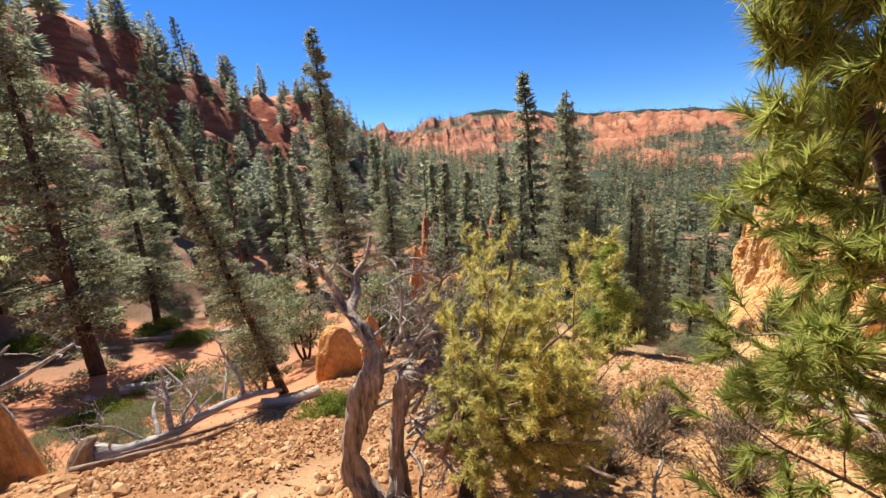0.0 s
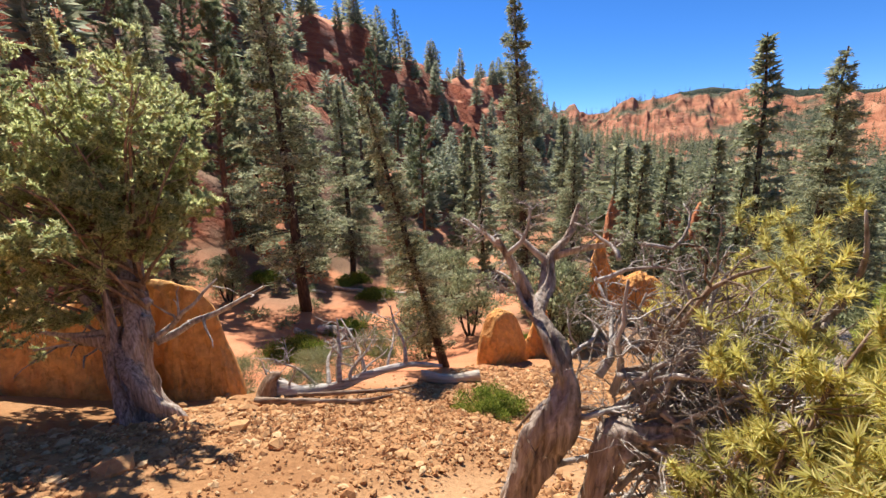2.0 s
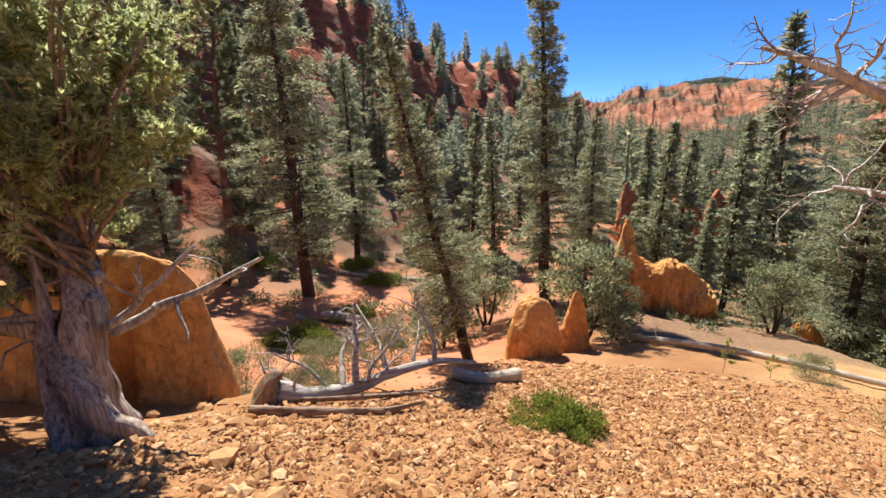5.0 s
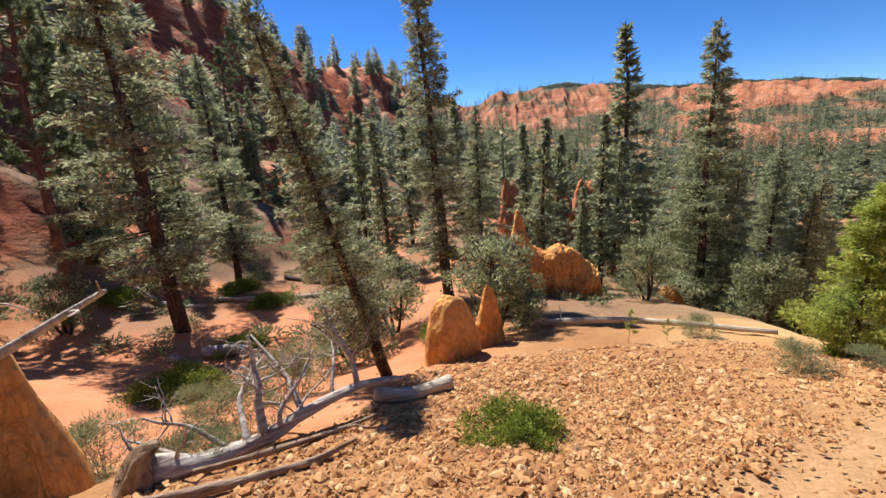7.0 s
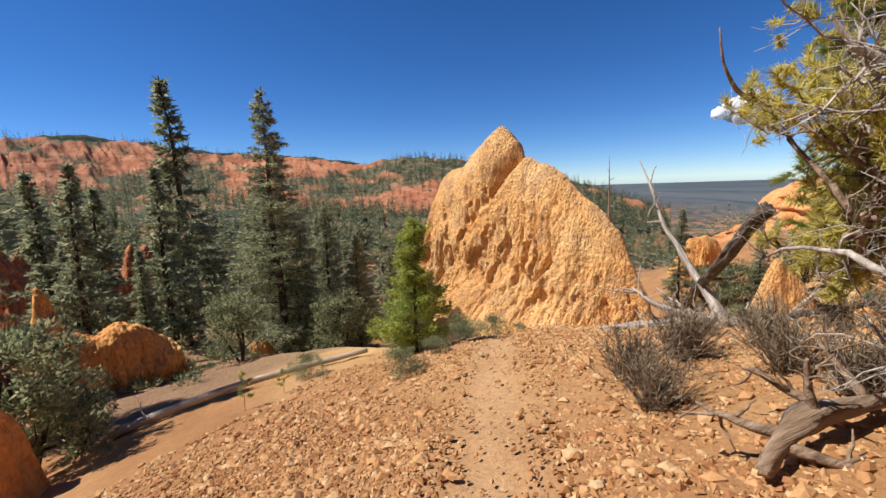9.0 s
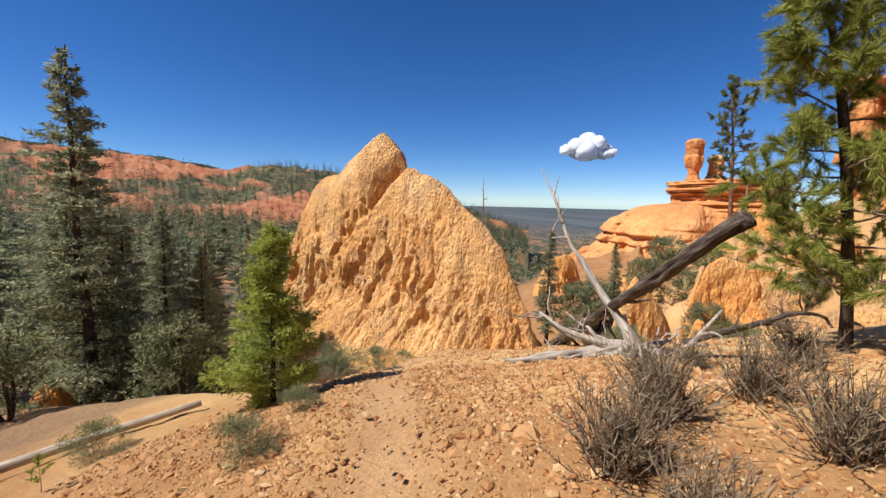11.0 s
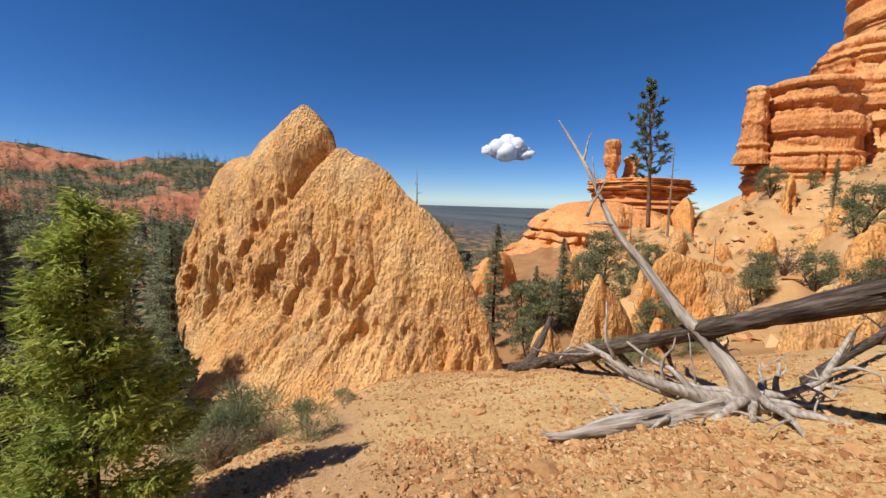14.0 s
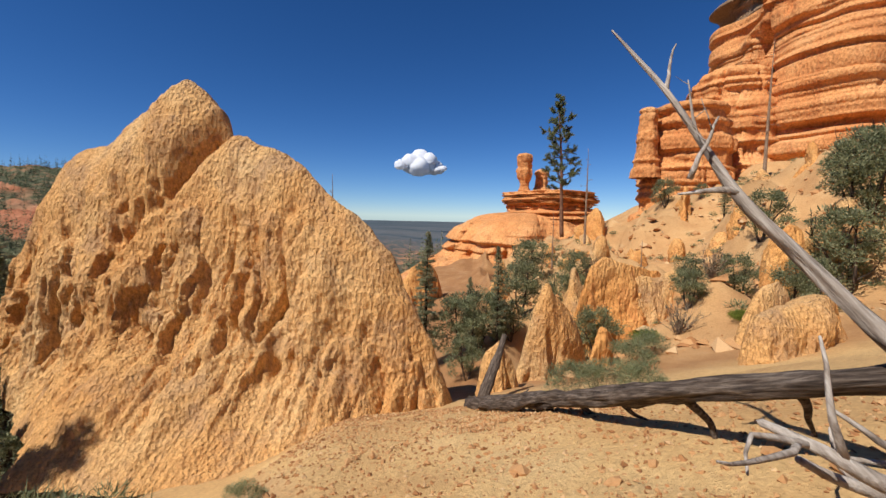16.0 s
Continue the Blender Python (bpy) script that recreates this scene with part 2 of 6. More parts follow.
MAT["ridgeneedle"] = leaf_material("dark_ridge_needles", (0.05, 0.065, 0.035), (0.11, 0.13, 0.07), (0.2, 0.215, 0.125), 0.35)
MAT["hillneedle"] = leaf_material("grey_green_hill_needles", (0.15, 0.17, 0.11), (0.33, 0.35, 0.24), (0.52, 0.52, 0.38), 0.5)
MAT["manzanita"] = leaf_material("manzanita_leaves", (0.06, 0.09, 0.012), (0.18, 0.225, 0.03), (0.36, 0.38, 0.075), 0.35)
MAT["rabbitbrush"] = leaf_material("grey_green_brush", (0.13, 0.15, 0.075), (0.22, 0.24, 0.12), (0.34, 0.35, 0.2), 0.3)
MAT["drybrush"] = leaf_material("dry_brush_twigs", (0.09, 0.065, 0.04), (0.19, 0.145, 0.095), (0.32, 0.26, 0.18), 0.1)


# ---- lie of the land ----
def height(x, y):
    """Ground height: the spur that the trail runs down, the gullies on both sides, the hill, the valley and the plain."""
    x, y = np.asarray(x, float), np.asarray(y, float)
    xq, yq = np.clip(x, -8, 13), np.clip(y, -5, 15)
    z = 0.610 - 0.1227 * xq - 0.3855 * yq - 0.01648 * xq * xq + 0.0125 * xq * yq + 0.00373 * yq * yq
    z = z + 0.28 * np.exp(-((x - 2.2) ** 2 + (y - 8.5) ** 2) / 5)
    z = z - 0.95 * smooth(10.6, 13.6, y - 0.12 * (x - 5)) * smooth(3.2, 6.2, x)
    north = np.clip(y - 15, 0, None)
    steep = 0.09 + 0.21 * smooth(-7, 2, x)
    z = z - steep * np.clip(north, 0, 20) - 0.08 * np.clip(north - 20, 0, 80)
    z = z + 0.095 * np.clip(y - 130, 0, 260)
    hill = smooth(330, 230, y) * np.clip(-22 - x + 0.06 * np.clip(y - 20, 0, 200), 0, 46)
    up = hill * (0.62 + 0.3 * smooth(10, 40, hill))
    bed = np.floor(up / 7.5) + smooth(0.5, 0.85, up / 7.5 - np.floor(up / 7.5))
    z = z + up + smooth(6, 20, up) * 0.75 * (7.5 * bed - up) + 0.05 * np.clip(-70 - x, 0, 300)
    east = np.clip(x - 13, 0, None)
    z = z - 0.33 * np.clip(east, 0, 8)
    south = np.clip(8 - y - 0.15 * (x - 20), 0, 40) * smooth(14, 24, x)
    z = z + np.minimum(0.0125 * south ** 2 + 0.06 * south, 0.3 * south + 1.0)
    z = z - 0.16 * np.clip(y - 9, 0, 60) * smooth(13, 24, x) * smooth(90, 40, y)
    z = z - 0.13 * np.clip(x - 95, 0, 330)
    return z


def rough_land(x, y):
    d = np.hypot(x - 2, y - 8)
    n = 0.05 * fbm(x * 0.9, y * 0.9, 0, 4, 3) + 0.025 * vnoise(x * 3.4, y * 3.4, 0, 9) + 0.012 * vnoise(x * 7, y * 7, 0, 10)
    n = n + smooth(14, 40, d) * 0.9 * fbm(x * 0.11, y * 0.11, 0, 4, 5)
    n = n + smooth(22, 40, -x) * smooth(330, 260, y) * (2.4 * fbm(x * 0.05, y * 0.05, 0, 4, 11) + 1.8 * np.abs(vnoise(x * 0.13, y * 0.13, 0, 13)) + 1.1 * fbm(x * 0.33, y * 0.33, 0, 4, 14))
    gully = smooth(17, 26, x) * smooth(8, 3, y - 0.05 * x) * smooth(95, 60, x)
    n = n + gully * (2.6 * (1 - 2.2 * np.abs(vnoise(x * 0.15 + 0.05 * y, y * 0.2, 0, 15))) - 1.4 + 0.9 * np.abs(vnoise(x * 0.42, y * 0.42, 0, 16)) + 0.25 * fbm(x * 0.9, y * 0.9, 0, 2, 17))
    n = n + smooth(90, 250, d) * 5 * fbm(x * 0.012, y * 0.012, 0, 4, 7) * smooth(2500, 600, d)
    return n


def ground_z(x, y):
    return height(x, y) + rough_land(np.asarray(x, float), np.asarray(y, float))


def gz(x, y):
    return float(ground_z(x, y))


TRAIL = [(-0.6, -3.0), (-0.9, 1.0), (-1.8, 2.9), (-2.75, 4.1), (-2.4, 5.2), (-0.9, 6.45), (1.2, 8.0), (3.2, 9.3), (6.0, 10.9), (8.6, 12.8), (9.8, 15.5), (10.4, 20.0), (12.0, 26.0)]


def trail_distance(x, y):
    best = np.full(np.shape(x), 1e9)
    for (ax, ay), (bx, by) in zip(TRAIL, TRAIL[1:]):
        l2 = (bx - ax) ** 2 + (by - ay) ** 2
        t = np.clip(((x - ax) * (bx - ax) + (y - ay) * (by - ay)) / l2, 0, 1)
        best = np.minimum(best, np.hypot(x - ax - t * (bx - ax), y - ay - t * (by - ay)))
    return best


def mesh_from(name, verts, faces, mat, smooth_faces=True):
    me = bpy.data.meshes.new(name)
    verts = np.asarray(verts, np.float32).reshape(-1, 3)
    faces = np.asarray(faces, np.int32)
    n, k = faces.shape
    me.vertices.add(len(verts))
    me.vertices.foreach_set("co", verts.ravel())
    me.loops.add(n * k)
    me.loops.foreach_set("vertex_index", faces.ravel())
    me.polygons.add(n)
    me.polygons.foreach_set("loop_start", np.arange(0, n * k, k, dtype=np.int32))
    me.polygons.foreach_set("loop_total", np.full(n, k, np.int32))
    me.polygons.foreach_set("use_smooth", np.full(n, smooth_faces))
    me.materials.append(mat)
    me.update(calc_edges=True)
    return me


def grid_faces(rows, cols, wrap=False):
    i, j = np.meshgrid(np.arange(rows - 1), np.arange(cols if wrap else cols - 1), indexing="ij")
    jn = (j + 1) % cols
    return np.stack([i * cols + j, i * cols + jn, (i + 1) * cols + jn, (i + 1) * cols + j], -1).reshape(-1, 4)


def part(name, mesh, parent, label=""):
    ob = new(name, mesh)
    ob.parent = parent
    return tagged(ob, label)


def thing(name, label, category, at=(0, 0, 0), group="", kind=""):
    ob = new(name)
    ob.location = at
    return tagged(ob, label, category, group, kind)


def build_ground():
    n, a, b = 410, 3.0, 8.0
    u = np.linspace(-1, 1, n)
    gx, gy = 1.0 + a * np.sinh(b * u), 9.0 + a * np.sinh(b * u)
    y, x = np.meshgrid(gy, gx, indexing="ij")
    z = ground_z(x, y)
    td = trail_distance(x, y)
    z = z - 0.05 * smooth(0.6, 0.15, td)
    d = np.hypot(x, y)
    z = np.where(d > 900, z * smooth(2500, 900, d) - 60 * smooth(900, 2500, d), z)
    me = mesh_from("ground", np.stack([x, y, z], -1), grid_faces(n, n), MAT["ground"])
    wob = fbm(x * 0.35, y * 0.35, 0, 3, 21)
    red = np.clip(smooth(7.6, 9.4, y + 1.2 * wob - 0.3 * (x + 4)) * smooth(-3.0, -5.5, x + wob) + smooth(15, 26, y) * smooth(9, 2, x) + smooth(18, 24, -x), 0, 1)
    litter_shade = 0.85 * smooth(0.1, 0.6, fbm(x * 0.16, y * 0.16, 0, 3, 33) + 0.25) * smooth(15, 22, y) * smooth(140, 60, d) * smooth(6, -6, x - 12)
    # beyond the long log: dark litter with the conifers' shade painted in
    litter_shade = np.maximum(litter_shade, 0.75 * smooth(14.6, 16.5, y + 0.5 * wob) * smooth(-3.5, -1.5, x) * smooth(24, 16, x) * smooth(60, 30, y))
    # shade on the floor between the left trunks, put into the colour
    litter_shade = np.maximum(litter_shade, 0.7 * smooth(-0.15, 0.35, fbm(x * 0.22, y * 0.22, 0, 3, 35)) * smooth(15, 19, y) * smooth(-6, -10, x) * smooth(-26, -20, x) * smooth(60, 40, y))
    forest = smooth(45, 80, y) * smooth(-60, -5, x) * smooth(-8, 8, y - 10)
    far = np.maximum(smooth(60, 120, d) * smooth(-25, 5, x) * smooth(-5, 25, y), forest)
    gz_y, gz_x = np.gradient(z, gy, gx)
    cliff = smooth(0.55, 1.0, np.hypot(gz_x, gz_y)) * smooth(20, 30, -x)
    slope_east = smooth(14, 22, x) * smooth(9, 4, y)
    # plain grows with distance and carries the painted haze tint
    for layer, value in (("gold", np.maximum(smooth(-0.5, 5, x + wob) * smooth(17, 13.5, x) * smooth(60, 30, d), 0.7 * slope_east)), ("red", np.maximum(red, 0.15 * slope_east)), ("path", 0.85 * smooth(0.85, 0.1, td + 0.3 * wob)), ("litter_shade", litter_shade), ("cliff", cliff), ("far", far), ("plain", smooth(500, 1100, d))):
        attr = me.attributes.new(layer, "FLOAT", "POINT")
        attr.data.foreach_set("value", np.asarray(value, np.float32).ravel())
    return tagged(new("ground", me), "stony orange soil sloping down to a wooded canyon", "ground", kind="structure")


ground = build_ground()


# ---- rock shapes ----
def fin_mesh(name, a, b, crest, half, base, mat, n=160, m=90, power=1.7, lean=0.0, seed=0, flute=0.22, lump=0.35, pit=0.06, groove=None, flare=0.0, skew=0.0):
    """A ridge of rock from a to b (plan), with crest heights (fraction, z), half width (fraction, metres) and a lean of the crest across."""
    a, b = np.array(a, float), np.array(b, float)
    s = np.linspace(0, 1, n)
    along = (b - a) / np.linalg.norm(b - a)
    across = np.array((-along[1], along[0]))
    c = np.interp(s, *zip(*crest))
    k = np.ones(5) / 5
    c = np.convolve(np.pad(c, 2, "edge"), k, "valid")
    c[0] = c[-1] = base
    w = np.interp(s, *zip(*half))
    tau = np.linspace(-1, 1, m)
    l = np.sign(tau) * np.abs(tau) ** 0.85
    hf = 1 - np.abs(l) ** power
    S, L = np.meshgrid(s, l, indexing="ij")
    H = np.broadcast_to(hf, S.shape)
    zc = base + np.maximum(c - base, 0.0)[:, None] * H
    off = w[:, None] * L + lean * H * np.clip((c - base)[:, None] / max(c.max() - base, 0.1), 0, 1)
    x = a[0] + (b - a)[0] * S + across[0] * off
    y = a[1] + (b - a)[1] * S + across[1] * off
    flare_out = np.sign(L) * flare * (1 - H) ** 5 * smooth(0.02, 0.2, S) * smooth(0.8, 0.5, S)
    x, y = x + across[0] * flare_out, y + across[1] * flare_out
    t = S * np.linalg.norm(b - a)
    side = np.where(L < 0, -1.0, 1.0)
    amt = lump * fbm(x * 0.45, y * 0.45, zc * 0.45, 3, seed)
    u = t + skew * (t + 2.4) * np.abs(off)
    rib = 2 * np.abs(vnoise(u * 1.3 + 0.5 * vnoise(u * 0.8, zc * 0.7, 0, seed + 5), zc * 0.35, side * 3, seed + 2)) ** 0.7 - 0.9
    rib2 = 2 * np.abs(vnoise(u * 3.4 + 0.5 * vnoise(u, zc * 1.1, 0, seed + 6), zc * 0.9, side * 5, seed + 3)) ** 0.7 - 0.9
    lower = 0.25 + 0.75 * smooth(0.9, 0.4, H + 0.15 * vnoise(u * 0.5, 0, side, seed + 8))
    amt = amt + lower * (0.3 + 0.7 * smooth(0.02, 0.2, H)) * (flute * rib + 0.45 * flute * rib2)
    band = smooth(0.06, 0.3, H) * smooth(0.85, 0.5, H)
    hollow = smooth(0.24, 0.42, vnoise(u * 1.9 + 0.5 * vnoise(u * 2, zc * 1.4, 0, seed + 13), zc * 0.75 + 0.4 * vnoise(u * 1.3, 0, 0, seed + 14), side * 7, seed + 11))
    small = smooth(0.2, 0.4, vnoise(u * 4.6 + 0.5 * vnoise(u * 4, zc * 3, 0, seed + 15), zc * 1.25, side * 9, seed + 12))
    tiny = smooth(0.15, 0.4, vnoise(u * 9 + 0.4 * vnoise(u * 6, zc * 5, 0, seed + 18), zc * 3.2, side * 11, seed + 19))
    amt = amt + pit * (0.7 * fbm(x * 2.2, y * 2.2, zc * 1.8, 5, seed + 9, 0.62) - (0.2 + 3.4 * band) * hollow - (0.35 + 0.9 * band) * small - (0.3 + 0.3 * band) * tiny)
    if groove:
        (t0, z0), (t1, z1), deep, wide, step = groove
        q = np.clip(((t - t0) * (t1 - t0) + (zc - z0) * (z1 - z0)) / ((t1 - t0) ** 2 + (z1 - z0) ** 2), 0, 1)
        cross = ((t - t0) * (z1 - z0) - (zc - z0) * (t1 - t0)) / math.hypot(t1 - t0, z1 - z0)
        gap = np.hypot(t - t0 - q * (t1 - t0), zc - z0 - q * (z1 - z0))
        amt = amt - deep * np.exp(-(gap / wide) ** 2) * (1 - 0.5 * q) + step * smooth(0.12, -0.12, np.abs(cross + 1.0) - 1.0) * smooth(1.0, 0.35, q) * smooth(-0.01, 0.01, q)
    ny = np.sign(L) * np.abs(L) ** 0.6
    nz = np.sqrt(np.clip(1 - ny ** 2, 0, 1))
    fade = np.clip((c - base)[:, None] / 0.6, 0, 1)
    amt = amt * fade
    x, y, zc = x + across[0] * ny * amt, y + across[1] * ny * amt, zc + 0.6 * nz * amt
    return mesh_from(name, np.stack([x, y, zc], -1), grid_faces(n, m), mat)


def rock(name, label, mesh, category="rock", group=""):
    return tagged(new(name, mesh), label, category, group)


def layered_mesh(name, centre, z0, z1, radius, mat, aspect=1.0, turn=0.0, profile=((0, 1.15), (1, 0.9)), layers=9, ledge=0.12, seed=0, n=150, m=90, crack=0.1, top=0.15):
    """A layered butte: rings of rock whose width follows hard and soft beds."""
    th = np.linspace(0, 2 * math.pi, n, endpoint=False)
    f = np.linspace(0, 1, m)
    T, Fz = np.meshgrid(th, f, indexing="xy")
    z = z0 + (z1 - z0) * Fz
    bed = vnoise(Fz * layers, 0.3, 0, seed) + 0.6 * vnoise(Fz * layers * 2.7, 0.7, 0, seed + 1)
    bed = np.tanh(bed * 3) - 0.9 * smooth(0.25, 0.5, vnoise(Fz * layers * 1.7 + 0.25 * vnoise(np.cos(T) * 2, np.sin(T) * 2, 0, seed + 7), np.cos(T) * 1.2, np.sin(T) * 1.2, seed + 5))
    r = np.interp(Fz, *zip(*profile)) * radius
    vert = np.abs(vnoise(np.cos(T) * 3.2 + 9, np.sin(T) * 3.2, Fz * 1.2, seed + 2)) + 0.5 * np.abs(vnoise(np.cos(T) * 8, np.sin(T) * 8, Fz * 3, seed + 3)) + 0.3 * np.abs(vnoise(np.cos(T) * 19, np.sin(T) * 19, Fz * 9, seed + 6))
    r = r * (1 + ledge * bed - crack * (1 - np.clip(vert * 3, 0, 1)) + 0.16 * fbm(np.cos(T) * 1.6, np.sin(T) * 1.6, Fz * 1.5, 3, seed + 4))
    r = np.where(Fz > 1 - top, r * np.sqrt(np.clip(1 - ((Fz - 1 + top) / top) ** 2 * 0.97, 0, 1)), r)
    x, y = np.cos(T) * r, np.sin(T) * r * aspect
    ca, sa = math.cos(radians(turn)), math.sin(radians(turn))
    v = np.stack([centre[0] + ca * x - sa * y, centre[1] + sa * x + ca * y, z], -1).reshape(-1, 3)
    faces = grid_faces(m, n, True)
    return mesh_from(name, v, faces, mat)


# the great tan fin beside the trail
rock("rock_fin", "tall fluted tan rock fin with a pointed top beside the trail",
     fin_mesh("rock_fin", (14.0, 9.4), (16.8, 25.2),
              [(0.000, -6.30), (0.042, -4.20), (0.074, -3.30), (0.095, -2.70), (0.122, -1.80), (0.176, -1.00), (0.242, -0.10), (0.310, 0.85), (0.395, 1.45), (0.463, 1.95), (0.506, 2.65), (0.557, 3.25), (0.614, 2.95), (0.690, 2.25), (0.750, 1.40), (0.810, 1.25), (0.873, 0.80), (0.918, -0.40), (0.962, -2.20), (1.000, -6.00)],
              [(0, 0.8), (0.1, 1.3), (0.3, 2.1), (0.55, 3.0), (0.8, 2.6), (0.94, 1.7), (1, 0.9)], -6.6, MAT["fin"], 520, 320, 1.7, -0.2, 4, 0.2, 0.24, 0.085,
              ((6.9, 2.5), (9.3, -1.6), 0.6, 0.28, 0.5), 2.2, 0.035))
# orange slab behind the old juniper
rock("rock_slab", "smooth upright orange rock slab behind the old juniper",
     fin_mesh("rock_slab", (-13.6, 2.1), (-6.95, 6.4), [(0, -0.3), (0.3, 0.0), (0.5, -0.15), (0.62, -0.4), (0.70, -0.55), (0.76, -0.2), (0.86, -0.1), (0.93, -0.3), (0.97, -0.7), (1, -3.0)],
              [(0, 0.9), (0.6, 0.7), (0.9, 0.4), (1, 0.2)], -3.6, MAT["orange"], 200, 120, 3.2, 0.1, 17, 0.07, 0.22, 0.05))
rock("boulder", "rounded orange boulder at the edge of the scree",
     fin_mesh("boulder", (-4.75, 11.55), (-4.0, 12.9), [(0, -4.2), (0.12, -3.2), (0.3, -2.55), (0.5, -2.42), (0.72, -2.6), (0.92, -3.3), (1, -4.2)], [(0, 0.3), (0.15, 0.5), (0.5, 0.55), (0.9, 0.5), (1, 0.3)], -4.5, MAT["orange"], 60, 60, 4.0, 0, 23, 0.06, 0.12, 0.03))
rock("boulder", "pointed orange boulder beside a rounded one",
     fin_mesh("boulder", (-4.1, 12.9), (-3.3, 13.9), [(0, -4.0), (0.35, -3.5), (0.6, -2.55), (0.8, -2.9), (1, -4.3)], [(0, 0.3), (0.5, 0.4), (1, 0.25)], -4.7, MAT["orange"], 50, 50, 2.0, 0, 29, 0.06, 0.1, 0.03))
rock("hoodoo", "crumbling orange hoodoo ridge among junipers",
     fin_mesh("hoodoo", (-3.6, 21.8), (1.2, 22.6), [(0, -6), (0.12, -3.4), (0.17, -2.1), (0.22, -2.4), (0.3, -3.8), (0.42, -4.3), (0.55, -3.9), (0.75, -4.4), (0.9, -5.2), (1, -7.2)], [(0, 0.5), (0.2, 0.8), (0.6, 1.4), (1, 0.7)], -8.0, MAT["orange"], 200, 120, 2.6, 0, 31, 0.34, 0.4, 0.13))
rock("hoodoo", "small orange hoodoo at the foot of a spruce",
     fin_mesh("hoodoo", (3.4, 23.6), (5.2, 23.9), [(0, -8), (0.2, -6.9), (0.5, -6.3), (0.8, -7.0), (1, -8)], [(0, 0.3), (0.5, 0.7), (1, 0.3)], -8.6, MAT["orange"], 60, 60, 2.4, 0, 37, 0.12, 0.2, 0.06))
for k, (x, y, w, top, ln) in enumerate([(2.0, 52, 2.2, -4.6, 5), (5.8, 54, 1.8, -4.0, 4.5), (-3, 50, 1.3, -3.0, 3.2)]):
    g = gz(x, y)
    rock("hoodoo", "dark red rock wall among dense conifers",
         fin_mesh("hoodoo", (x - ln / 2, y), (x + ln / 2, y + 1.0), [(0, g), (0.15, top - 2), (0.3, top), (0.45, top - 1), (0.6, top - 0.2), (0.85, top - 2), (1, g)], [(0, 0.8), (0.5, w), (1, 0.8)], g - 1.5, MAT["red"], 70, 60, 3.0, 0, 41 + k, 0.3, 0.5, 0.1))
# spires in the gully beyond the fin
for k, (ax, ay, bx, by, crest, w, base) in enumerate([
        (15.6, 8.9, 16.6, 7.3, [(0, -7), (0.25, -5.2), (0.5, -4.6), (0.75, -5.4), (1, -7)], 0.5, -8.0),
        (17.4, 7.6, 19.0, 4.2, [(0, -7.4), (0.15, -5.2), (0.3, -3.5), (0.37, -3.1), (0.45, -3.6), (0.62, -4.0), (0.8, -5.2), (1, -7.5)], 0.8, -8.4),
        (19.6, 4.4, 21.4, 2.6, [(0, -7.2), (0.4, -5.2), (0.7, -5.6), (1, -7.2)], 0.7, -8.2),
        (24.4, 4.0, 26.6, -2.0, [(0, -6.4), (0.15, -3.2), (0.3, -2.6), (0.6, -3.2), (0.85, -3.4), (1, -5.6)], 1.0, -7.5),
        (17.4, 0.2, 18.6, -2.8, [(0, -5.4), (0.15, -3.9), (0.35, -3.2), (0.6, -2.7), (0.75, -3.0), (1, -5.2)], 0.8, -6.2),
        (22.0, -3.6, 23.2, -6.4, [(0, -3.6), (0.2, -1.4), (0.5, -0.7), (0.8, -1.2), (1, -3.6)], 0.9, -5.0),
        (25.5, 2.4, 27.0, -3.6, [(0, -7.0), (0.06, -3.9), (0.3, -3.5), (0.5, -3.7), (0.75, -3.4), (0.94, -4.0), (1, -6.6)], 1.5, -8.5),
        (14.6, 1.6, 16.4, -2.6, [(0, -5.0), (0.08, -3.3), (0.4, -3.0), (0.8, -2.7), (1, -4.6)], 1.0, -6.0),
        (22.4, -4.9, 23.0, -6.8, [(0, -4.6), (0.12, -1.8), (0.4, -0.9), (0.7, -1.0), (0.9, -2.0), (1, -4.6)], 0.8, -6.0),
        (19.5, 12.0, 21.5, 10.6, [(0, -9.4), (0.4, -7.2), (0.7, -7.8), (1, -9.4)], 0.8, -10.5),
        (40.0, 16.0, 43.5, 12.0, [(0, -8.5), (0.3, -5.6), (0.6, -5.2), (0.8, -5.8), (1, -8.5)], 1.6, -11.0),
        (34.0, 8.0, 36.0, 6.0, [(0, -8.0), (0.3, -5.4), (0.6, -4.0), (0.8, -5.0), (1, -8.0)], 1.0, -10.0)]):
    rock("rock_spire", "jagged pale orange rock spire in the gully",
         fin_mesh("rock_spire", (ax, ay), (bx, by), crest, [(0, w * 0.5), (0.5, w), (1, w * 0.5)], base, MAT["fin"] if k in (0, 1, 4, 6, 7, 8) else MAT["orange"], 110, 80, 3.0 if k in (6, 7, 8) else 1.9, 0, 60 + k, 0.16, 0.3, 0.06), group="spires in the gully")
# crumbling outcrops on the slope under the cliff
out = np.random.default_rng(58)
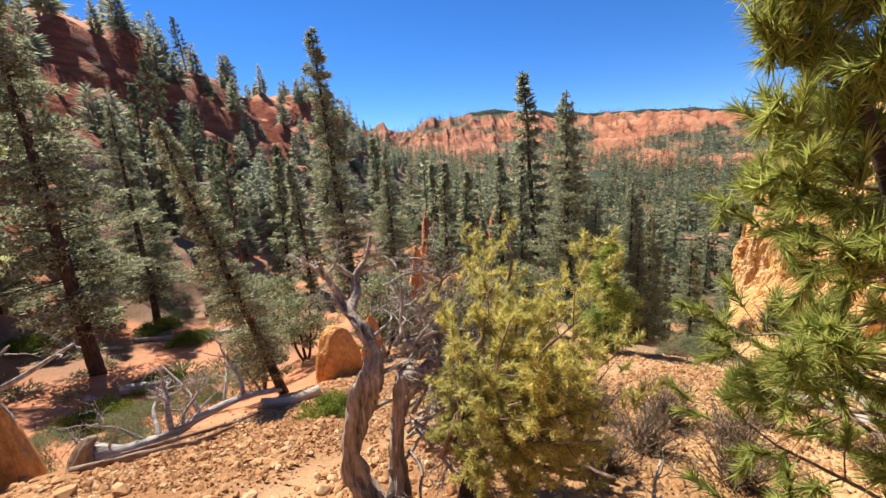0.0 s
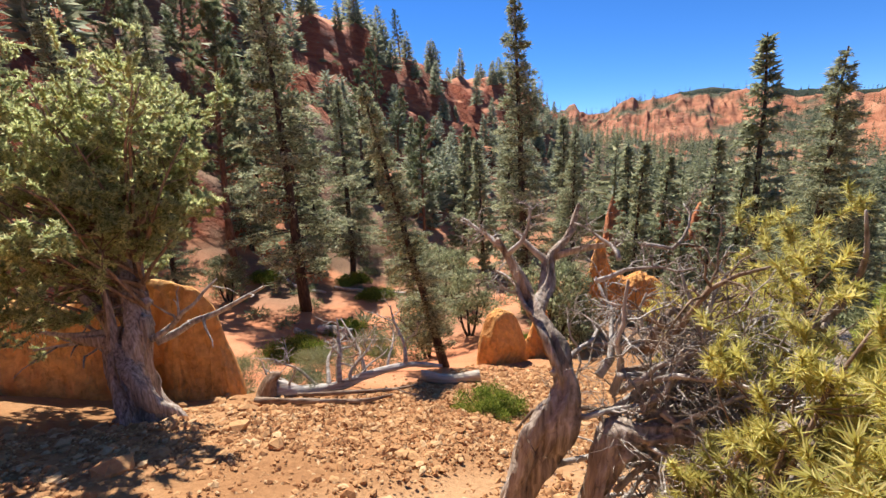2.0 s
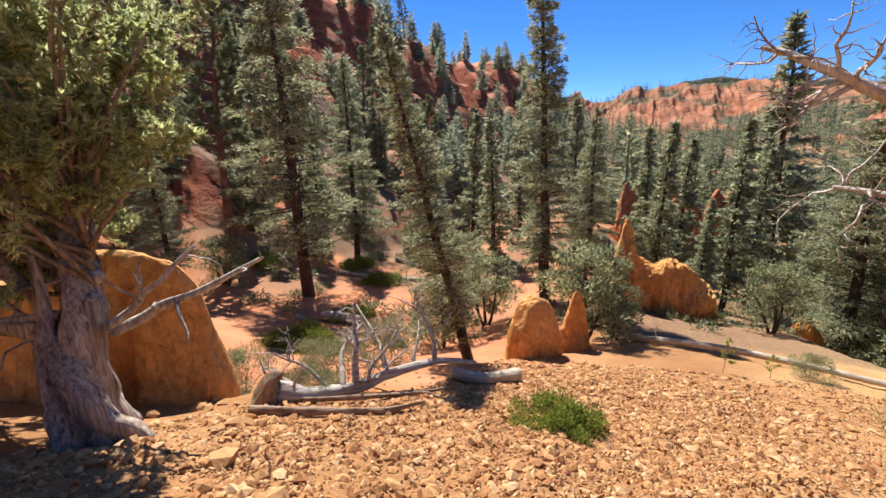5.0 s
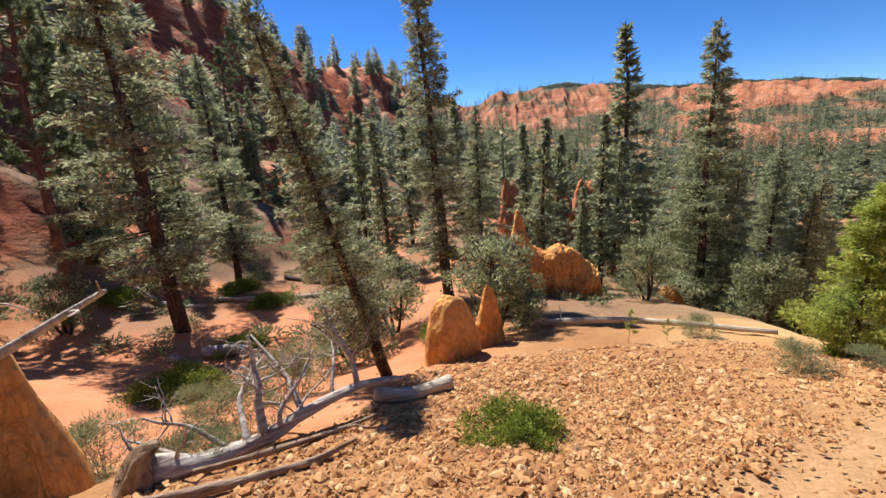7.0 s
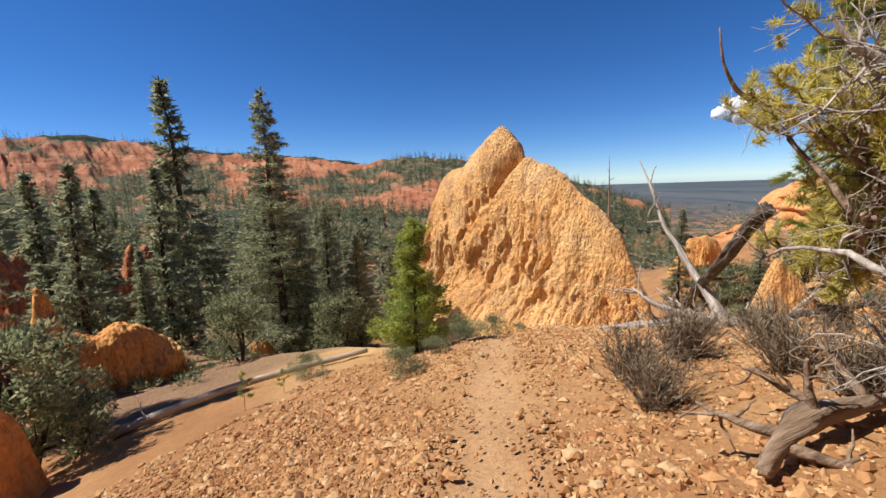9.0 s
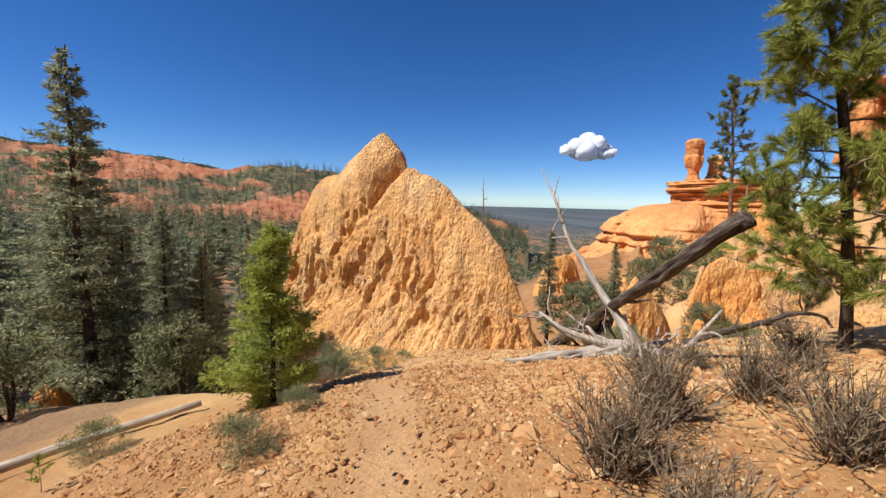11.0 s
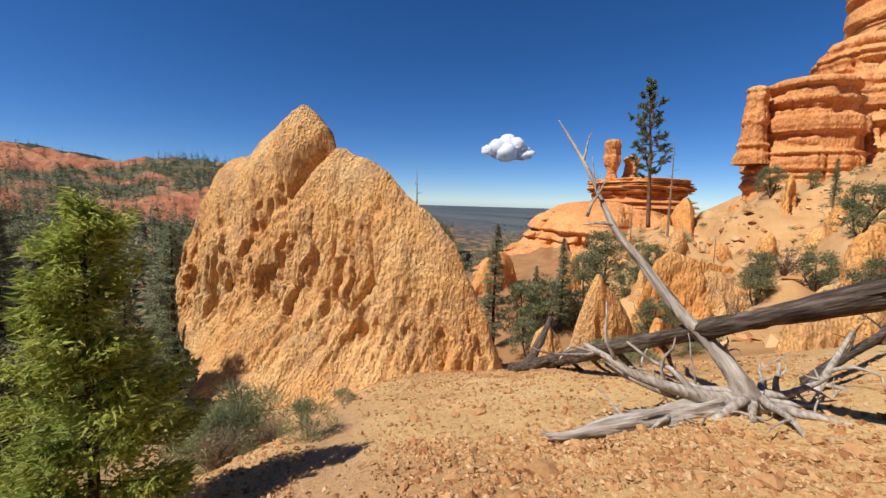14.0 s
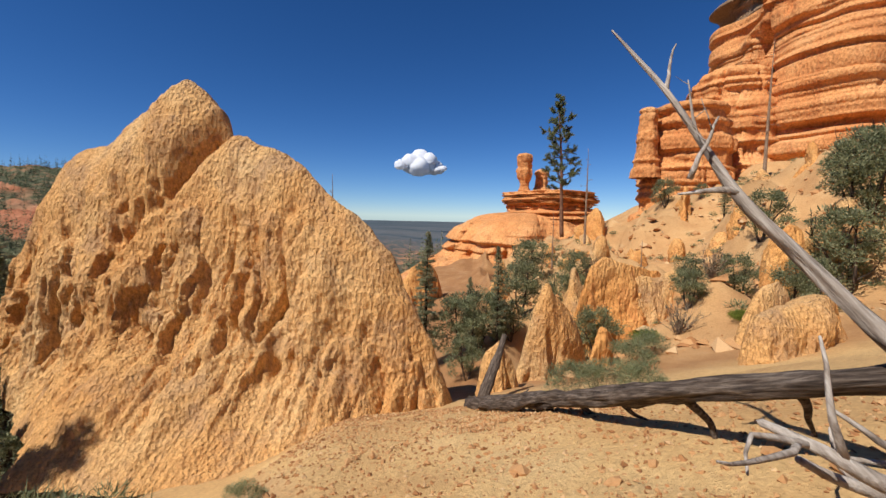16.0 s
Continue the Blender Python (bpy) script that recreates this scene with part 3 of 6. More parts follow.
for k in range(34):
    x, y = out.uniform(22, 62), out.uniform(-24, 3)
    a, l, h = out.uniform(-0.9, 0.1), out.uniform(2.5, 6.5), out.uniform(0.9, 2.6)
    dx, dy = math.cos(a) * l / 2, math.sin(a) * l / 2
    g0 = gz(x, y)
    rock("outcrop", "crumbling orange outcrop on the slope",
         fin_mesh("outcrop", (x - dx, y - dy), (x + dx, y + dy), [(0, g0 - 0.8), (0.2, g0 + h * out.uniform(0.3, 0.8)), (0.45, g0 + h), (0.6, g0 + h * out.uniform(0.5, 0.9)), (0.8, g0 + h * out.uniform(0.4, 1.0)), (1, g0 - 0.8)], [(0, 0.4), (0.5, out.uniform(0.8, 1.8)), (1, 0.4)], g0 - 1.6, MAT["orange"] if k % 3 else MAT["fin"], 42, 32, 2.1, 0, 120 + k, 0.22, 0.35, 0.1), group="outcrops on the slope")
# butte with a balanced rock, and the great layered cliff
butte = thing("butte", "layered orange sandstone butte with sloping flanks", "butte")
part("flank", layered_mesh("flank", (87, -2), -14, 0.4, 17, MAT["strata"], 0.8, -10, ((0, 1.9), (0.45, 1.25), (1, 0.75)), 9, 0.05, 70, 260, 100, 0.32, 0.1), butte)
part("cap", layered_mesh("cap", (88, -6), -0.8, 4.6, 11.2, MAT["strata"], 0.85, -10, ((0, 1.05), (0.4, 0.92), (0.75, 0.9), (1, 1.0)), 11, 0.07, 72, 160, 60, 0.06, 0.08), butte)
rock("balanced_rock", "balanced rock on a thin neck atop the butte",
     layered_mesh("balanced_rock", (87, -0.4), 3.9, 11.9, 1.35, MAT["strata"], 1.0, 0, ((0, 1.1), (0.2, 0.62), (0.3, 0.7), (0.42, 1.02), (0.58, 1.12), (0.68, 0.95), (0.74, 1.0), (1, 1.1)), 7, 0.1, 75, 60, 60, 0.05, 0.1))
rock("rock_pinnacle", "stubby rock pinnacle beside the balanced rock",
     layered_mesh("rock_pinnacle", (90, -4.2), 3.9, 9.2, 1.5, MAT["strata"], 1.0, 0, ((0, 1.3), (0.4, 0.8), (1, 0.9)), 6, 0.1, 78, 60, 50, 0.05, 0.15))
cliff = thing("cliff", "massive layered orange sandstone cliff with a grey cap", "cliff")
part("wall", layered_mesh("wall", (92, -64), -4, 40, 27, MAT["strata"], 1.0, 0, ((0, 1.27), (0.12, 1.15), (0.3, 1.1), (0.5, 1.04), (0.7, 0.98), (1, 0.84)), 20, 0.035, 80, 620, 300, 0.13, 0.03), cliff)
part("shoulder", layered_mesh("shoulder", (84.5, -37), -4, 26.5, 8.0, MAT["strata"], 1.0, 30, ((0, 1.35), (0.35, 1.18), (0.7, 1.05), (0.85, 0.95), (1, 0.75)), 15, 0.06, 82, 240, 170, 0.16, 0.06), cliff)
part("cap", layered_mesh("cap", (94, -63), 38.5, 47, 21.5, MAT["capstone"], 1.0, 0, ((0, 1.0), (0.5, 1.02), (1, 0.8)), 4, 0.05, 84, 160, 40, 0.08, 0.3), cliff)
part("buttress", layered_mesh("buttress", (76, -25.8), -4, 18.5, 5.6, MAT["strata"], 1.1, 20, ((0, 1.5), (0.3, 1.25), (0.6, 1.12), (0.8, 1.04), (1, 0.9)), 18, 0.06, 86, 160, 110, 0.16, 0.06), cliff)
part("pinnacle", layered_mesh("pinnacle", (73.2, -18.0), 6, 17.2, 1.5, MAT["strata"], 1.0, 0, ((0, 1.35), (0.5, 1.1), (0.72, 1.0), (0.8, 0.86), (1, 1.05)), 9, 0.09, 88, 60, 60, 0.06, 0.08), cliff)


# ---- far ridges ----
def ridge_material():
    m, nt, b = shader("wooded_badlands", 0.95)
    p = coords(nt)
    rock_col = ramp(nt, noise_tex(nt, p, 0.05, 6, 0.65), [(0.3, (0.27, 0.085, 0.04)), (0.5, (0.40, 0.16, 0.078)), (0.7, (0.48, 0.25, 0.135))])
    lay = noise_tex(nt, coords(nt, (0.004, 0.004, 0.3)), 1.0, 4, 0.6)
    rock_col = mix(nt, 0.5, rock_col, ramp(nt, lay, [(0.35, (0.7, 0.6, 0.55)), (0.6, (1.15, 1.15, 1.15))]), "MULTIPLY")
    scrub = ramp(nt, noise_tex(nt, p, 0.12, 6, 0.75), [(0.38, (0.055, 0.07, 0.035)), (0.52, (0.12, 0.115, 0.06)), (0.64, (0.34, 0.17, 0.085))])
    a = nt.nodes.new("ShaderNodeAttribute")
    a.attribute_name = "wood"
    nt.links.new(mix(nt, a.outputs["Fac"], rock_col, scrub), b.inputs["Base Color"])
    bump(nt, b, [(noise_tex(nt, p, 0.16, 6, 0.65), 0.8, 4.0)])
    return m


MAT["badlands"] = ridge_material()


def far_ridge(name, label, radius, depth, crest, foot, mat, seed, n=700, m=46, craggy=7.0, noise_amp=0.006, last=75):
    """A far mountainside between two angular heights, with gullied rock ribs where it is not wooded."""
    az = np.radians(np.linspace(-40, last, n))
    f = np.linspace(0, 1, m)
    A, Fr = np.meshgrid(az, f, indexing="xy")
    deg = np.degrees(A)
    R0 = np.interp(deg, *zip(*radius))
    c = np.interp(deg, *zip(*crest)) + noise_amp * fbm(deg * 0.5, 0, 0, 5, seed)
    b = np.interp(deg, *zip(*foot))
    R = R0 + depth * Fr
    arc = R * A
    x, y = np.sin(A) * R, 5 + np.cos(A) * R
    patch = fbm(x / 110, y / 110, 0, 4, seed + 4) + 0.35 * fbm(x / 24, y / 24, 0, 2, seed + 8)
    bare = smooth(-0.15, 0.35, patch + np.interp(deg, [-40, 12, 22, 46, 50], [0.4, 0.25, 0.3, 0.34, -0.4]) + 0.25 * np.exp(-((Fr - 0.45) / 0.25) ** 2))
    rib = (1 - 2 * np.abs(vnoise(arc / 17 + 0.6 * vnoise(Fr * 5, arc / 40, 0, seed + 5), Fr * 1.6, 0, seed + 1))) + 0.6 * (1 - 2 * np.abs(vnoise(arc / 6, Fr * 5, 0, seed + 2))) + 0.3 * vnoise(arc / 3.5, Fr * 11, 0, seed + 6)
    step = smooth(0.35, 0.65, (Fr * 5 + 0.7 * fbm(arc / 60, 0, 0, 2, seed + 7)) % 1.0)
    z = (b + (c - b) * np.minimum(Fr / 0.9, 1.0)) * R + 0.5
    mid = smooth(0.0, 0.12, Fr) * smooth(0.98, 0.8, Fr)
    z = z + mid * craggy * (0.25 + 0.75 * bare) * (rib - 0.2 + 0.9 * step) * (0.6 + 0.8 * Fr)
    z = z + 0.15 * craggy * smooth(0.75, 0.9, Fr) * bare * rib
    z = np.where(Fr > 0.97, z - 25, np.where(Fr < 0.005, z - 45, z))
    ob = tagged(new(name, mesh_from(name, np.stack([x, y, z], -1), grid_faces(m, n), mat)), label, "ridge", kind="structure")
    attr = ob.data.attributes.new("wood", "FLOAT", "POINT")
    attr.data.foreach_set("value", np.asarray(1 - bare, np.float32).ravel())
    return ob


CREST = [(-40, 0.10), (-12, 0.088), (-9.0, 0.086), (-8.6, 0.098), (-7.8, 0.098), (-7.3, 0.084), (-5.5, 0.080), (-2.5, 0.098), (-0.8, 0.104), (2, 0.104), (5, 0.100), (8, 0.106), (12, 0.098), (16, 0.080), (20, 0.076), (25, 0.075), (29, 0.069), (32, 0.058), (37, 0.056), (41, 0.065), (45, 0.064), (48, 0.060), (52, 0.042), (58, 0.02), (63, 0.0), (68, -0.03), (75, -0.07)]
FOOT = [(-40, -0.01), (-5, -0.01), (4, -0.02), (11, -0.035), (20, -0.05), (28, -0.055), (35, -0.07), (45, -0.08), (75, -0.12)]
far_ridge("backdrop_ridge", "wooded red and orange badlands along the far canyon side", [(-40, 330), (10, 310), (30, 250), (45, 210), (75, 240)], 300, CREST, FOOT, MAT["badlands"], 90, 1000, 110, 3.0, 0.004, 75)
MAT["plateau"] = rock_material("wooded_plateau", (0.035, 0.05, 0.03), (0.06, 0.075, 0.045), (0.11, 0.10, 0.065), (0.03, 0.045, 0.03), 0.0, 0.1, 0.6)
far_ridge("backdrop_plateau", "dark wooded plateau behind the red cliffs", [(-40, 900), (75, 900)], 160, [(-40, 0.07), (-4, 0.075), (1, 0.097), (4, 0.108), (7, 0.112), (10, 0.105), (14, 0.096), (18, 0.088), (24, 0.081), (30, 0.073), (36, 0.056), (42, 0.05), (50, 0.03), (58, 0.012), (64, -0.01), (68, -0.04), (72, -0.11), (75, -0.16)], [(-40, -0.02), (50, -0.05), (75, -0.2)], MAT["plateau"], 95, 400, 24, 2.0, 0.003)


# ---- plants and wood: shapes ----
class Bag:
    """Collects tubes and blades into one mesh of triangles."""

    def __init__(self):
        self.v, self.f, self.n = [], [], 0

    def add(self, verts, faces):
        self.v.append(np.asarray(verts, float).reshape(-1, 3))
        self.f.append(np.asarray(faces, np.int64) + self.n)
        self.n += len(self.v[-1])

    def tube(self, pts, radii, sides=7, rib=0.0, seed=0, per=1, blunt=False, knot=1.0):
        pts = np.asarray(pts, float)
        radii = np.asarray(radii, float)
        if per > 1:
            t0 = np.linspace(0, 1, len(pts))
            t1 = np.linspace(0, 1, (len(pts) - 1) * per + 1)
            k = np.pad(pts, ((1, 1), (0, 0)), "edge")
            k[0], k[-1] = 2 * pts[0] - pts[1], 2 * pts[-1] - pts[-2]
            seg = np.minimum((t1 * (len(pts) - 1)).astype(int), len(pts) - 2)
            u = (t1 * (len(pts) - 1) - seg)[:, None]
            p0, p1, p2, p3 = k[seg], k[seg + 1], k[seg + 2], k[seg + 3]
            pts = 0.5 * (2 * p1 + (p2 - p0) * u + (2 * p0 - 5 * p1 + 4 * p2 - p3) * u * u + (3 * p1 - p0 - 3 * p2 + p3) * u ** 3)
            radii = np.interp(t1, t0, radii)
        m = len(pts)
        d = np.gradient(pts, axis=0)
        d /= np.linalg.norm(d, axis=1)[:, None] + 1e-9
        ref = np.array((0.31, 0.22, 0.93)) if abs(d[0][2]) < 0.85 else np.array((0.93, 0.3, 0.2))
        e1 = np.cross(d, ref)
        e1 /= np.linalg.norm(e1, axis=1)[:, None] + 1e-9
        e2 = np.cross(d, e1)
        th = np.linspace(0, 2 * math.pi, sides, endpoint=False)
        r = radii[:, None] * np.ones(sides)
        if rib:
            length = np.concatenate([[0], np.cumsum(np.linalg.norm(np.diff(pts, axis=0), axis=1))])[:, None]
            tw = th[None] + length * 0.9
            r = r * (1 + rib * vnoise(np.cos(tw) * 1.9 + seed, np.sin(tw) * 1.9, length * 0.7 * knot, seed) + 0.6 * rib * vnoise(np.cos(tw) * 4.5, np.sin(tw) * 4.5 + seed, length * 1.3 * knot, seed + 1))
        ring = pts[:, None] + (e1[:, None] * np.cos(th)[None, :, None] + e2[:, None] * np.sin(th)[None, :, None]) * r[..., None]
        v = np.concatenate([ring.reshape(-1, 3), pts[:1], pts[-1:] + (0 if blunt else d[-1:] * radii[-1])])
        q = grid_faces(m, sides, True)
        tri = np.concatenate([q[:, [0, 1, 2]], q[:, [0, 2, 3]]])
        j = np.arange(sides)
        cap0 = np.stack([np.full(sides, m * sides), (j + 1) % sides, j], -1)
        cap1 = np.stack([np.full(sides, m * sides + 1), (m - 1) * sides + j, (m - 1) * sides + (j + 1) % sides], -1)
        self.add(v, np.concatenate([tri, cap0, cap1]))

    def blades(self, p, d, length, width, rng):
        """Narrow leaves: one triangle each, from p along d."""
        p, d = np.asarray(p, float), np.asarray(d, float)
        n = len(p)
        if not n:
            return
        d = d / (np.linalg.norm(d, axis=1)[:, None] + 1e-9)
        side = np.cross(d, rng.normal(size=(n, 3)))
        side /= np.linalg.norm(side, axis=1)[:, None] + 1e-9
        length = np.broadcast_to(length, n)[:, None]
        width = np.broadcast_to(width, n)[:, None]
        v = np.stack([p - side * width / 2, p + side * width / 2, p + d * length], 1).reshape(-1, 3)
        self.add(v, np.arange(3 * n).reshape(-1, 3))

    def mesh(self, name, mat, smooth_faces=True):
        return mesh_from(name, np.concatenate(self.v), np.concatenate(self.f), mat, smooth_faces)


def unit(v):
    v = np.asarray(v, float)
    return v / (np.linalg.norm(v) + 1e-9)


def crooked(start, way, length, rng, steps=6, bend=0.25, lift=0.0):
    pts = [np.array(start, float)]
    d = unit(way)
    for _ in range(steps):
        d = unit(d + rng.normal(size=3) * bend + np.array((0, 0, lift)))
        pts.append(pts[-1] + d * length / steps)
    return pts


def branch_out(bag, pts, radius, rng, depth=2, count=5, ratio=0.5, sides=6, bend=0.3, lift=0.05, tips=None, rib=0.12):
    """A limb along pts with smaller crooked limbs growing from it; tips collects where twigs end."""
    n = len(pts)
    radii = np.linspace(radius, radius * 0.28, n)
    bag.tube(pts, radii, 3 if radius < 0.012 else sides, rib if radius > 0.02 else 0, int(rng.integers(999)), 3 if radius > 0.03 else 1)
    if tips is not None and depth <= 1:
        tips.append((pts[-1], unit(pts[-1] - pts[-2])))
    if depth <= 0:
        return
    total = sum(np.linalg.norm(pts[i + 1] - pts[i]) for i in range(n - 1))
    for k in range(count):
        f = rng.uniform(0.25, 0.98) * (n - 1)
        i = min(int(f), n - 2)
        p = pts[i] + (pts[i + 1] - pts[i]) * (f - i)
        d = unit(pts[i + 1] - pts[i])
        side = unit(np.cross(d, rng.normal(size=3)))
        way = unit(d * rng.uniform(0.3, 0.8) + side)
        sub = crooked(p, way, total * ratio * rng.uniform(0.6, 1.2), rng, 5, bend, lift)
        branch_out(bag, sub, radius * (1 - 0.6 * f / n) * 0.5, rng, depth - 1, max(2, count - 1), ratio * 0.95, max(4, sides - 1), bend, lift, tips, rib)


def conifer(name, label, tall, spread, seed, leaf, bark="bark", blade=0.2, wide=0.05, clear=0.12, whorl=0.32, per=46, droop=0.25, shape=1.0, bare=0.0, radius=0.0, group="conifers", ragged=0.35, twig=True):
    """A conifer at the origin: tapered trunk, whorls of drooping limbs clad in short needle sprays."""
    rng = np.random.default_rng(seed)
    tree = thing(name, label, "tree", group=group)
    wood, leaves = Bag(), Bag()
    r0 = radius or tall * 0.016
    zs = np.linspace(-0.25, tall, 9)
    sway = np.cumsum(rng.normal(size=(9, 2)) * tall * 0.004, axis=0)
    axis = np.c_[sway, zs]
    wood.tube(axis, r0 * np.clip(1.12 - zs / tall, 0.1, 1.1), 9, 0.12, seed, 2)
    z = tall * clear
    while z < tall * 0.985:
        f = (z - tall * clear) / (tall * (1 - clear))
        reach = spread * (1 - f) ** shape * (0.9 + 0.1 * math.sin(z * 3))
        if f < 0.12:
            reach *= 0.55 + 3.5 * f
        reach = max(reach, 0.12)
        for a in rng.uniform(0, 2 * math.pi, int(rng.integers(4, 7))):
            l = reach * rng.uniform(1 - ragged * 1.3, 1.12)
            base = np.array([np.interp(z, zs, axis[:, 0]), np.interp(z, zs, axis[:, 1]), z + rng.uniform(-0.1, 0.1)])
            rise = 0.35 * f + rng.uniform(-0.1, 0.15)
            out = np.array((math.cos(a), math.sin(a), 0.0))
            t = np.linspace(0, 1, 5)[:, None]
            pts = base + out * l * t + np.array((0, 0, 1.0)) * (rise * l * t - droop * l * t ** 2)
            if twig:
                wood.tube(pts[::2], np.linspace(max(0.008, r0 * 0.16 * (1 - f * 0.6)), 0.004, 3), 3)
            if rng.random() < bare:
                continue
            n = max(13, int(per * l / spread * 1.6))
            s = rng.uniform(0.12, 1.02, n) ** 0.75
            i = np.clip((s * 4).astype(int), 0, 3)
            w = (s * 4 - i)[:, None]
            p = pts[i] * (1 - w) + pts[i + 1] * w
            sidev = np.array((-out[1], out[0], 0))
            off = rng.normal(size=n) * (0.30 * l * np.sqrt(1.05 - s) + 0.04)
            p = p + sidev * off[:, None] * 0.8 + np.array((0, 0, 1)) * (rng.normal(size=n) * 0.05 - 0.12 * np.abs(off))[:, None]
            d = out * rng.uniform(0.3, 1.0, n)[:, None] + sidev * (np.sign(off) * rng.uniform(0.2, 1.0, n))[:, None] + rng.normal(size=(n, 3)) * 0.45
            leaves.blades(p, d, blade * rng.uniform(0.6, 1.3, n), wide * rng.uniform(0.7, 1.3, n), rng)
        z += whorl * (0.7 + 0.5 * rng.random()) * (1.15 - 0.55 * f)
    part("trunk", wood.mesh("trunk", MAT[bark]), tree)
    part("crown", leaves.mesh("crown", MAT[leaf], False), tree)
    return tree


def tuft_pine(name, label, tall, spread, seed, leaf, limbs=26, clear=0.3, needle=0.16, wide=0.012, tufts=5, per=34, bark="redbark", flat=0.5, radius=0.0, group="pines", first=0.0):
    """A long-needled pine: open limbs that end in brush-like needle tufts."""
    rng = np.random.default_rng(seed)
    tree = thing(name, label, "tree", group=group)
    wood, leaves = Bag(), Bag()
    r0 = radius or tall * 0.017
    trunk = crooked((0, 0, -0.2), (0.02, 0.02, 1), tall + 0.2, rng, 9, 0.035)
    wood.tube(trunk, np.linspace(r0, r0 * 0.12, 10), 9, 0.14, seed, 3)
    trunk = np.array(trunk)
    for k in range(limbs):
        f = clear + (1 - clear) * ((k + rng.random()) / limbs)
        z = f * tall
        p = np.array([np.interp(z, trunk[:, 2], trunk[:, 0]), np.interp(z, trunk[:, 2], trunk[:, 1]), z])
        a = k * 2.4 + rng.uniform(-0.4, 0.4)
        g = (f - clear) / (1 - clear)
        l = spread * (0.55 + 0.75 * math.sin(math.pi * min(1, 0.25 + 0.75 * g)) ** 0.8) * (1.05 - 0.55 * g ** 3) * rng.uniform(0.65, 1.1) * 0.75
        pts = crooked(p, (math.cos(a), math.sin(a), 0.12 + 0.5 * g), l, rng, 5, 0.16, 0.04)
        wood.tube(pts, np.linspace(r0 * 0.28 * (1.1 - 0.7 * g), 0.006, 6), 5, 0, 0, 2)
        ends = [(pts[-1], pts[-1] - pts[-2])]
        for j in range(tufts):
            i = int(rng.integers(2, 5))
            q = crooked(pts[i], unit(pts[i + 1 if i < 5 else i] - pts[i - 1]) + rng.normal(size=3) * 0.75 + np.array((0, 0, 0.25)), l * rng.uniform(0.18, 0.42), rng, 3, 0.2, 0.08)
            wood.tube(q[::3], np.linspace(0.009, 0.004, 2), 3)
            ends.append((q[-1], q[-1] - q[-2]))
            ends.append((q[2], q[2] - q[1]))
        for e, d in ends:
            n = per
            back = rng.uniform(0, 1, n)[:, None]
            d = unit(d)
            p0 = e - d * back * needle * 1.4
            ways = d * 0.85 + rng.normal(size=(n, 3)) * flat
            leaves.blades(p0, ways, needle * rng.uniform(0.7, 1.15, n), wide, rng)
    part("trunk", wood.mesh("trunk", MAT[bark]), tree)
    part("crown", leaves.mesh("crown", MAT[leaf], False), tree)
    return tree


def bushy(name, label, tall, spread, seed, leaf, stems=5, per=900, blade=0.09, wide=0.035, bark="bark", group="shrubs", lift=0.12, lumps=26, category="shrub", radius=0.02, low=0.15):
    """A bushy crown of many small sprays gathered in clumps on several stems."""
    rng = np.random.default_rng(seed)
    tree = thing(name, label, category, group=group)
    wood, leaves = Bag(), Bag()
    tips = []
    for k in range(stems):
        a = 2 * math.pi * k / stems + rng.uniform(-0.5, 0.5)
        pts = crooked((0.05 * math.cos(a), 0.05 * math.sin(a), -0.08), (spread * 0.8 * math.cos(a), spread * 0.8 * math.sin(a), tall), math.hypot(tall, spread) * 0.75, rng, 5, 0.14, lift)
        branch_out(wood, pts, radius, rng, 1, 5, 0.4, 5, 0.25, lift, tips)
    for c in range(lumps):
        a, u = rng.uniform(0, 2 * math.pi), rng.uniform(0, 1) ** 0.5
        h = low + (0.97 - low) * rng.random()
        k = spread * u * math.sqrt(max(0.05, 1 - (2 * h - 0.85) ** 2))
        centre = np.array((k * math.cos(a), k * math.sin(a), tall * h))
        size = spread * rng.uniform(0.2, 0.38)
        n = per // lumps
        d = rng.normal(size=(n, 3))
        d /= np.linalg.norm(d, axis=1)[:, None]
        p = centre + d * size * rng.uniform(0.35, 1.0, n)[:, None] * np.array((1, 1, 0.75))
        p[:, 2] = np.maximum(p[:, 2], 0.01)
        leaves.blades(p, d + np.array((0, 0, 0.5)) + rng.normal(size=(n, 3)) * 0.5, blade * rng.uniform(0.6, 1.3, n), wide * rng.uniform(0.7, 1.3, n), rng)
    part("stem", wood.mesh("stem", MAT[bark]), tree)
    part("foliage", leaves.mesh("foliage", MAT[leaf], False), tree)
    return tree


def brush(name, label, tall, spread, seed, mat="drybrush", stems=140, group="dry shrubs", fine=0.004):
    """A dry shrub: a fan of thin stiff twigs."""
    rng = np.random.default_rng(seed)
    ob = thing(name, label, "shrub", group=group)
    bag, twig = Bag(), Bag()
    for k in range(stems):
        a, lean = rng.uniform(0, 2 * math.pi), abs(rng.normal()) * 0.55
        l = tall * rng.uniform(0.5, 1.15)
        pts = crooked((rng.normal() * 0.05, rng.normal() * 0.05, -0.03), (math.cos(a) * lean * spread / tall * 1.4, math.sin(a) * lean * spread / tall * 1.4, 1), l, rng, 4, 0.15, 0.06)
        bag.tube(pts, np.linspace(fine * 1.5, fine * 0.5, 5), 3)
        p = np.array(pts)
        n = 16
        i = rng.integers(1, 4, n)
        w = rng.random(n)[:, None]
        twig.blades(p[i] * (1 - w) + p[i + 1] * w, unit(p[-1] - p[0]) + rng.normal(size=(n, 3)) * 0.6, tall * 0.16 * rng.uniform(0.4, 1.2, n), fine * 2.2, rng)
    part("stem", bag.mesh("stem", MAT["browndead"]), ob)
    part("brushwood", twig.mesh("brushwood", MAT[mat], False), ob)
    return ob


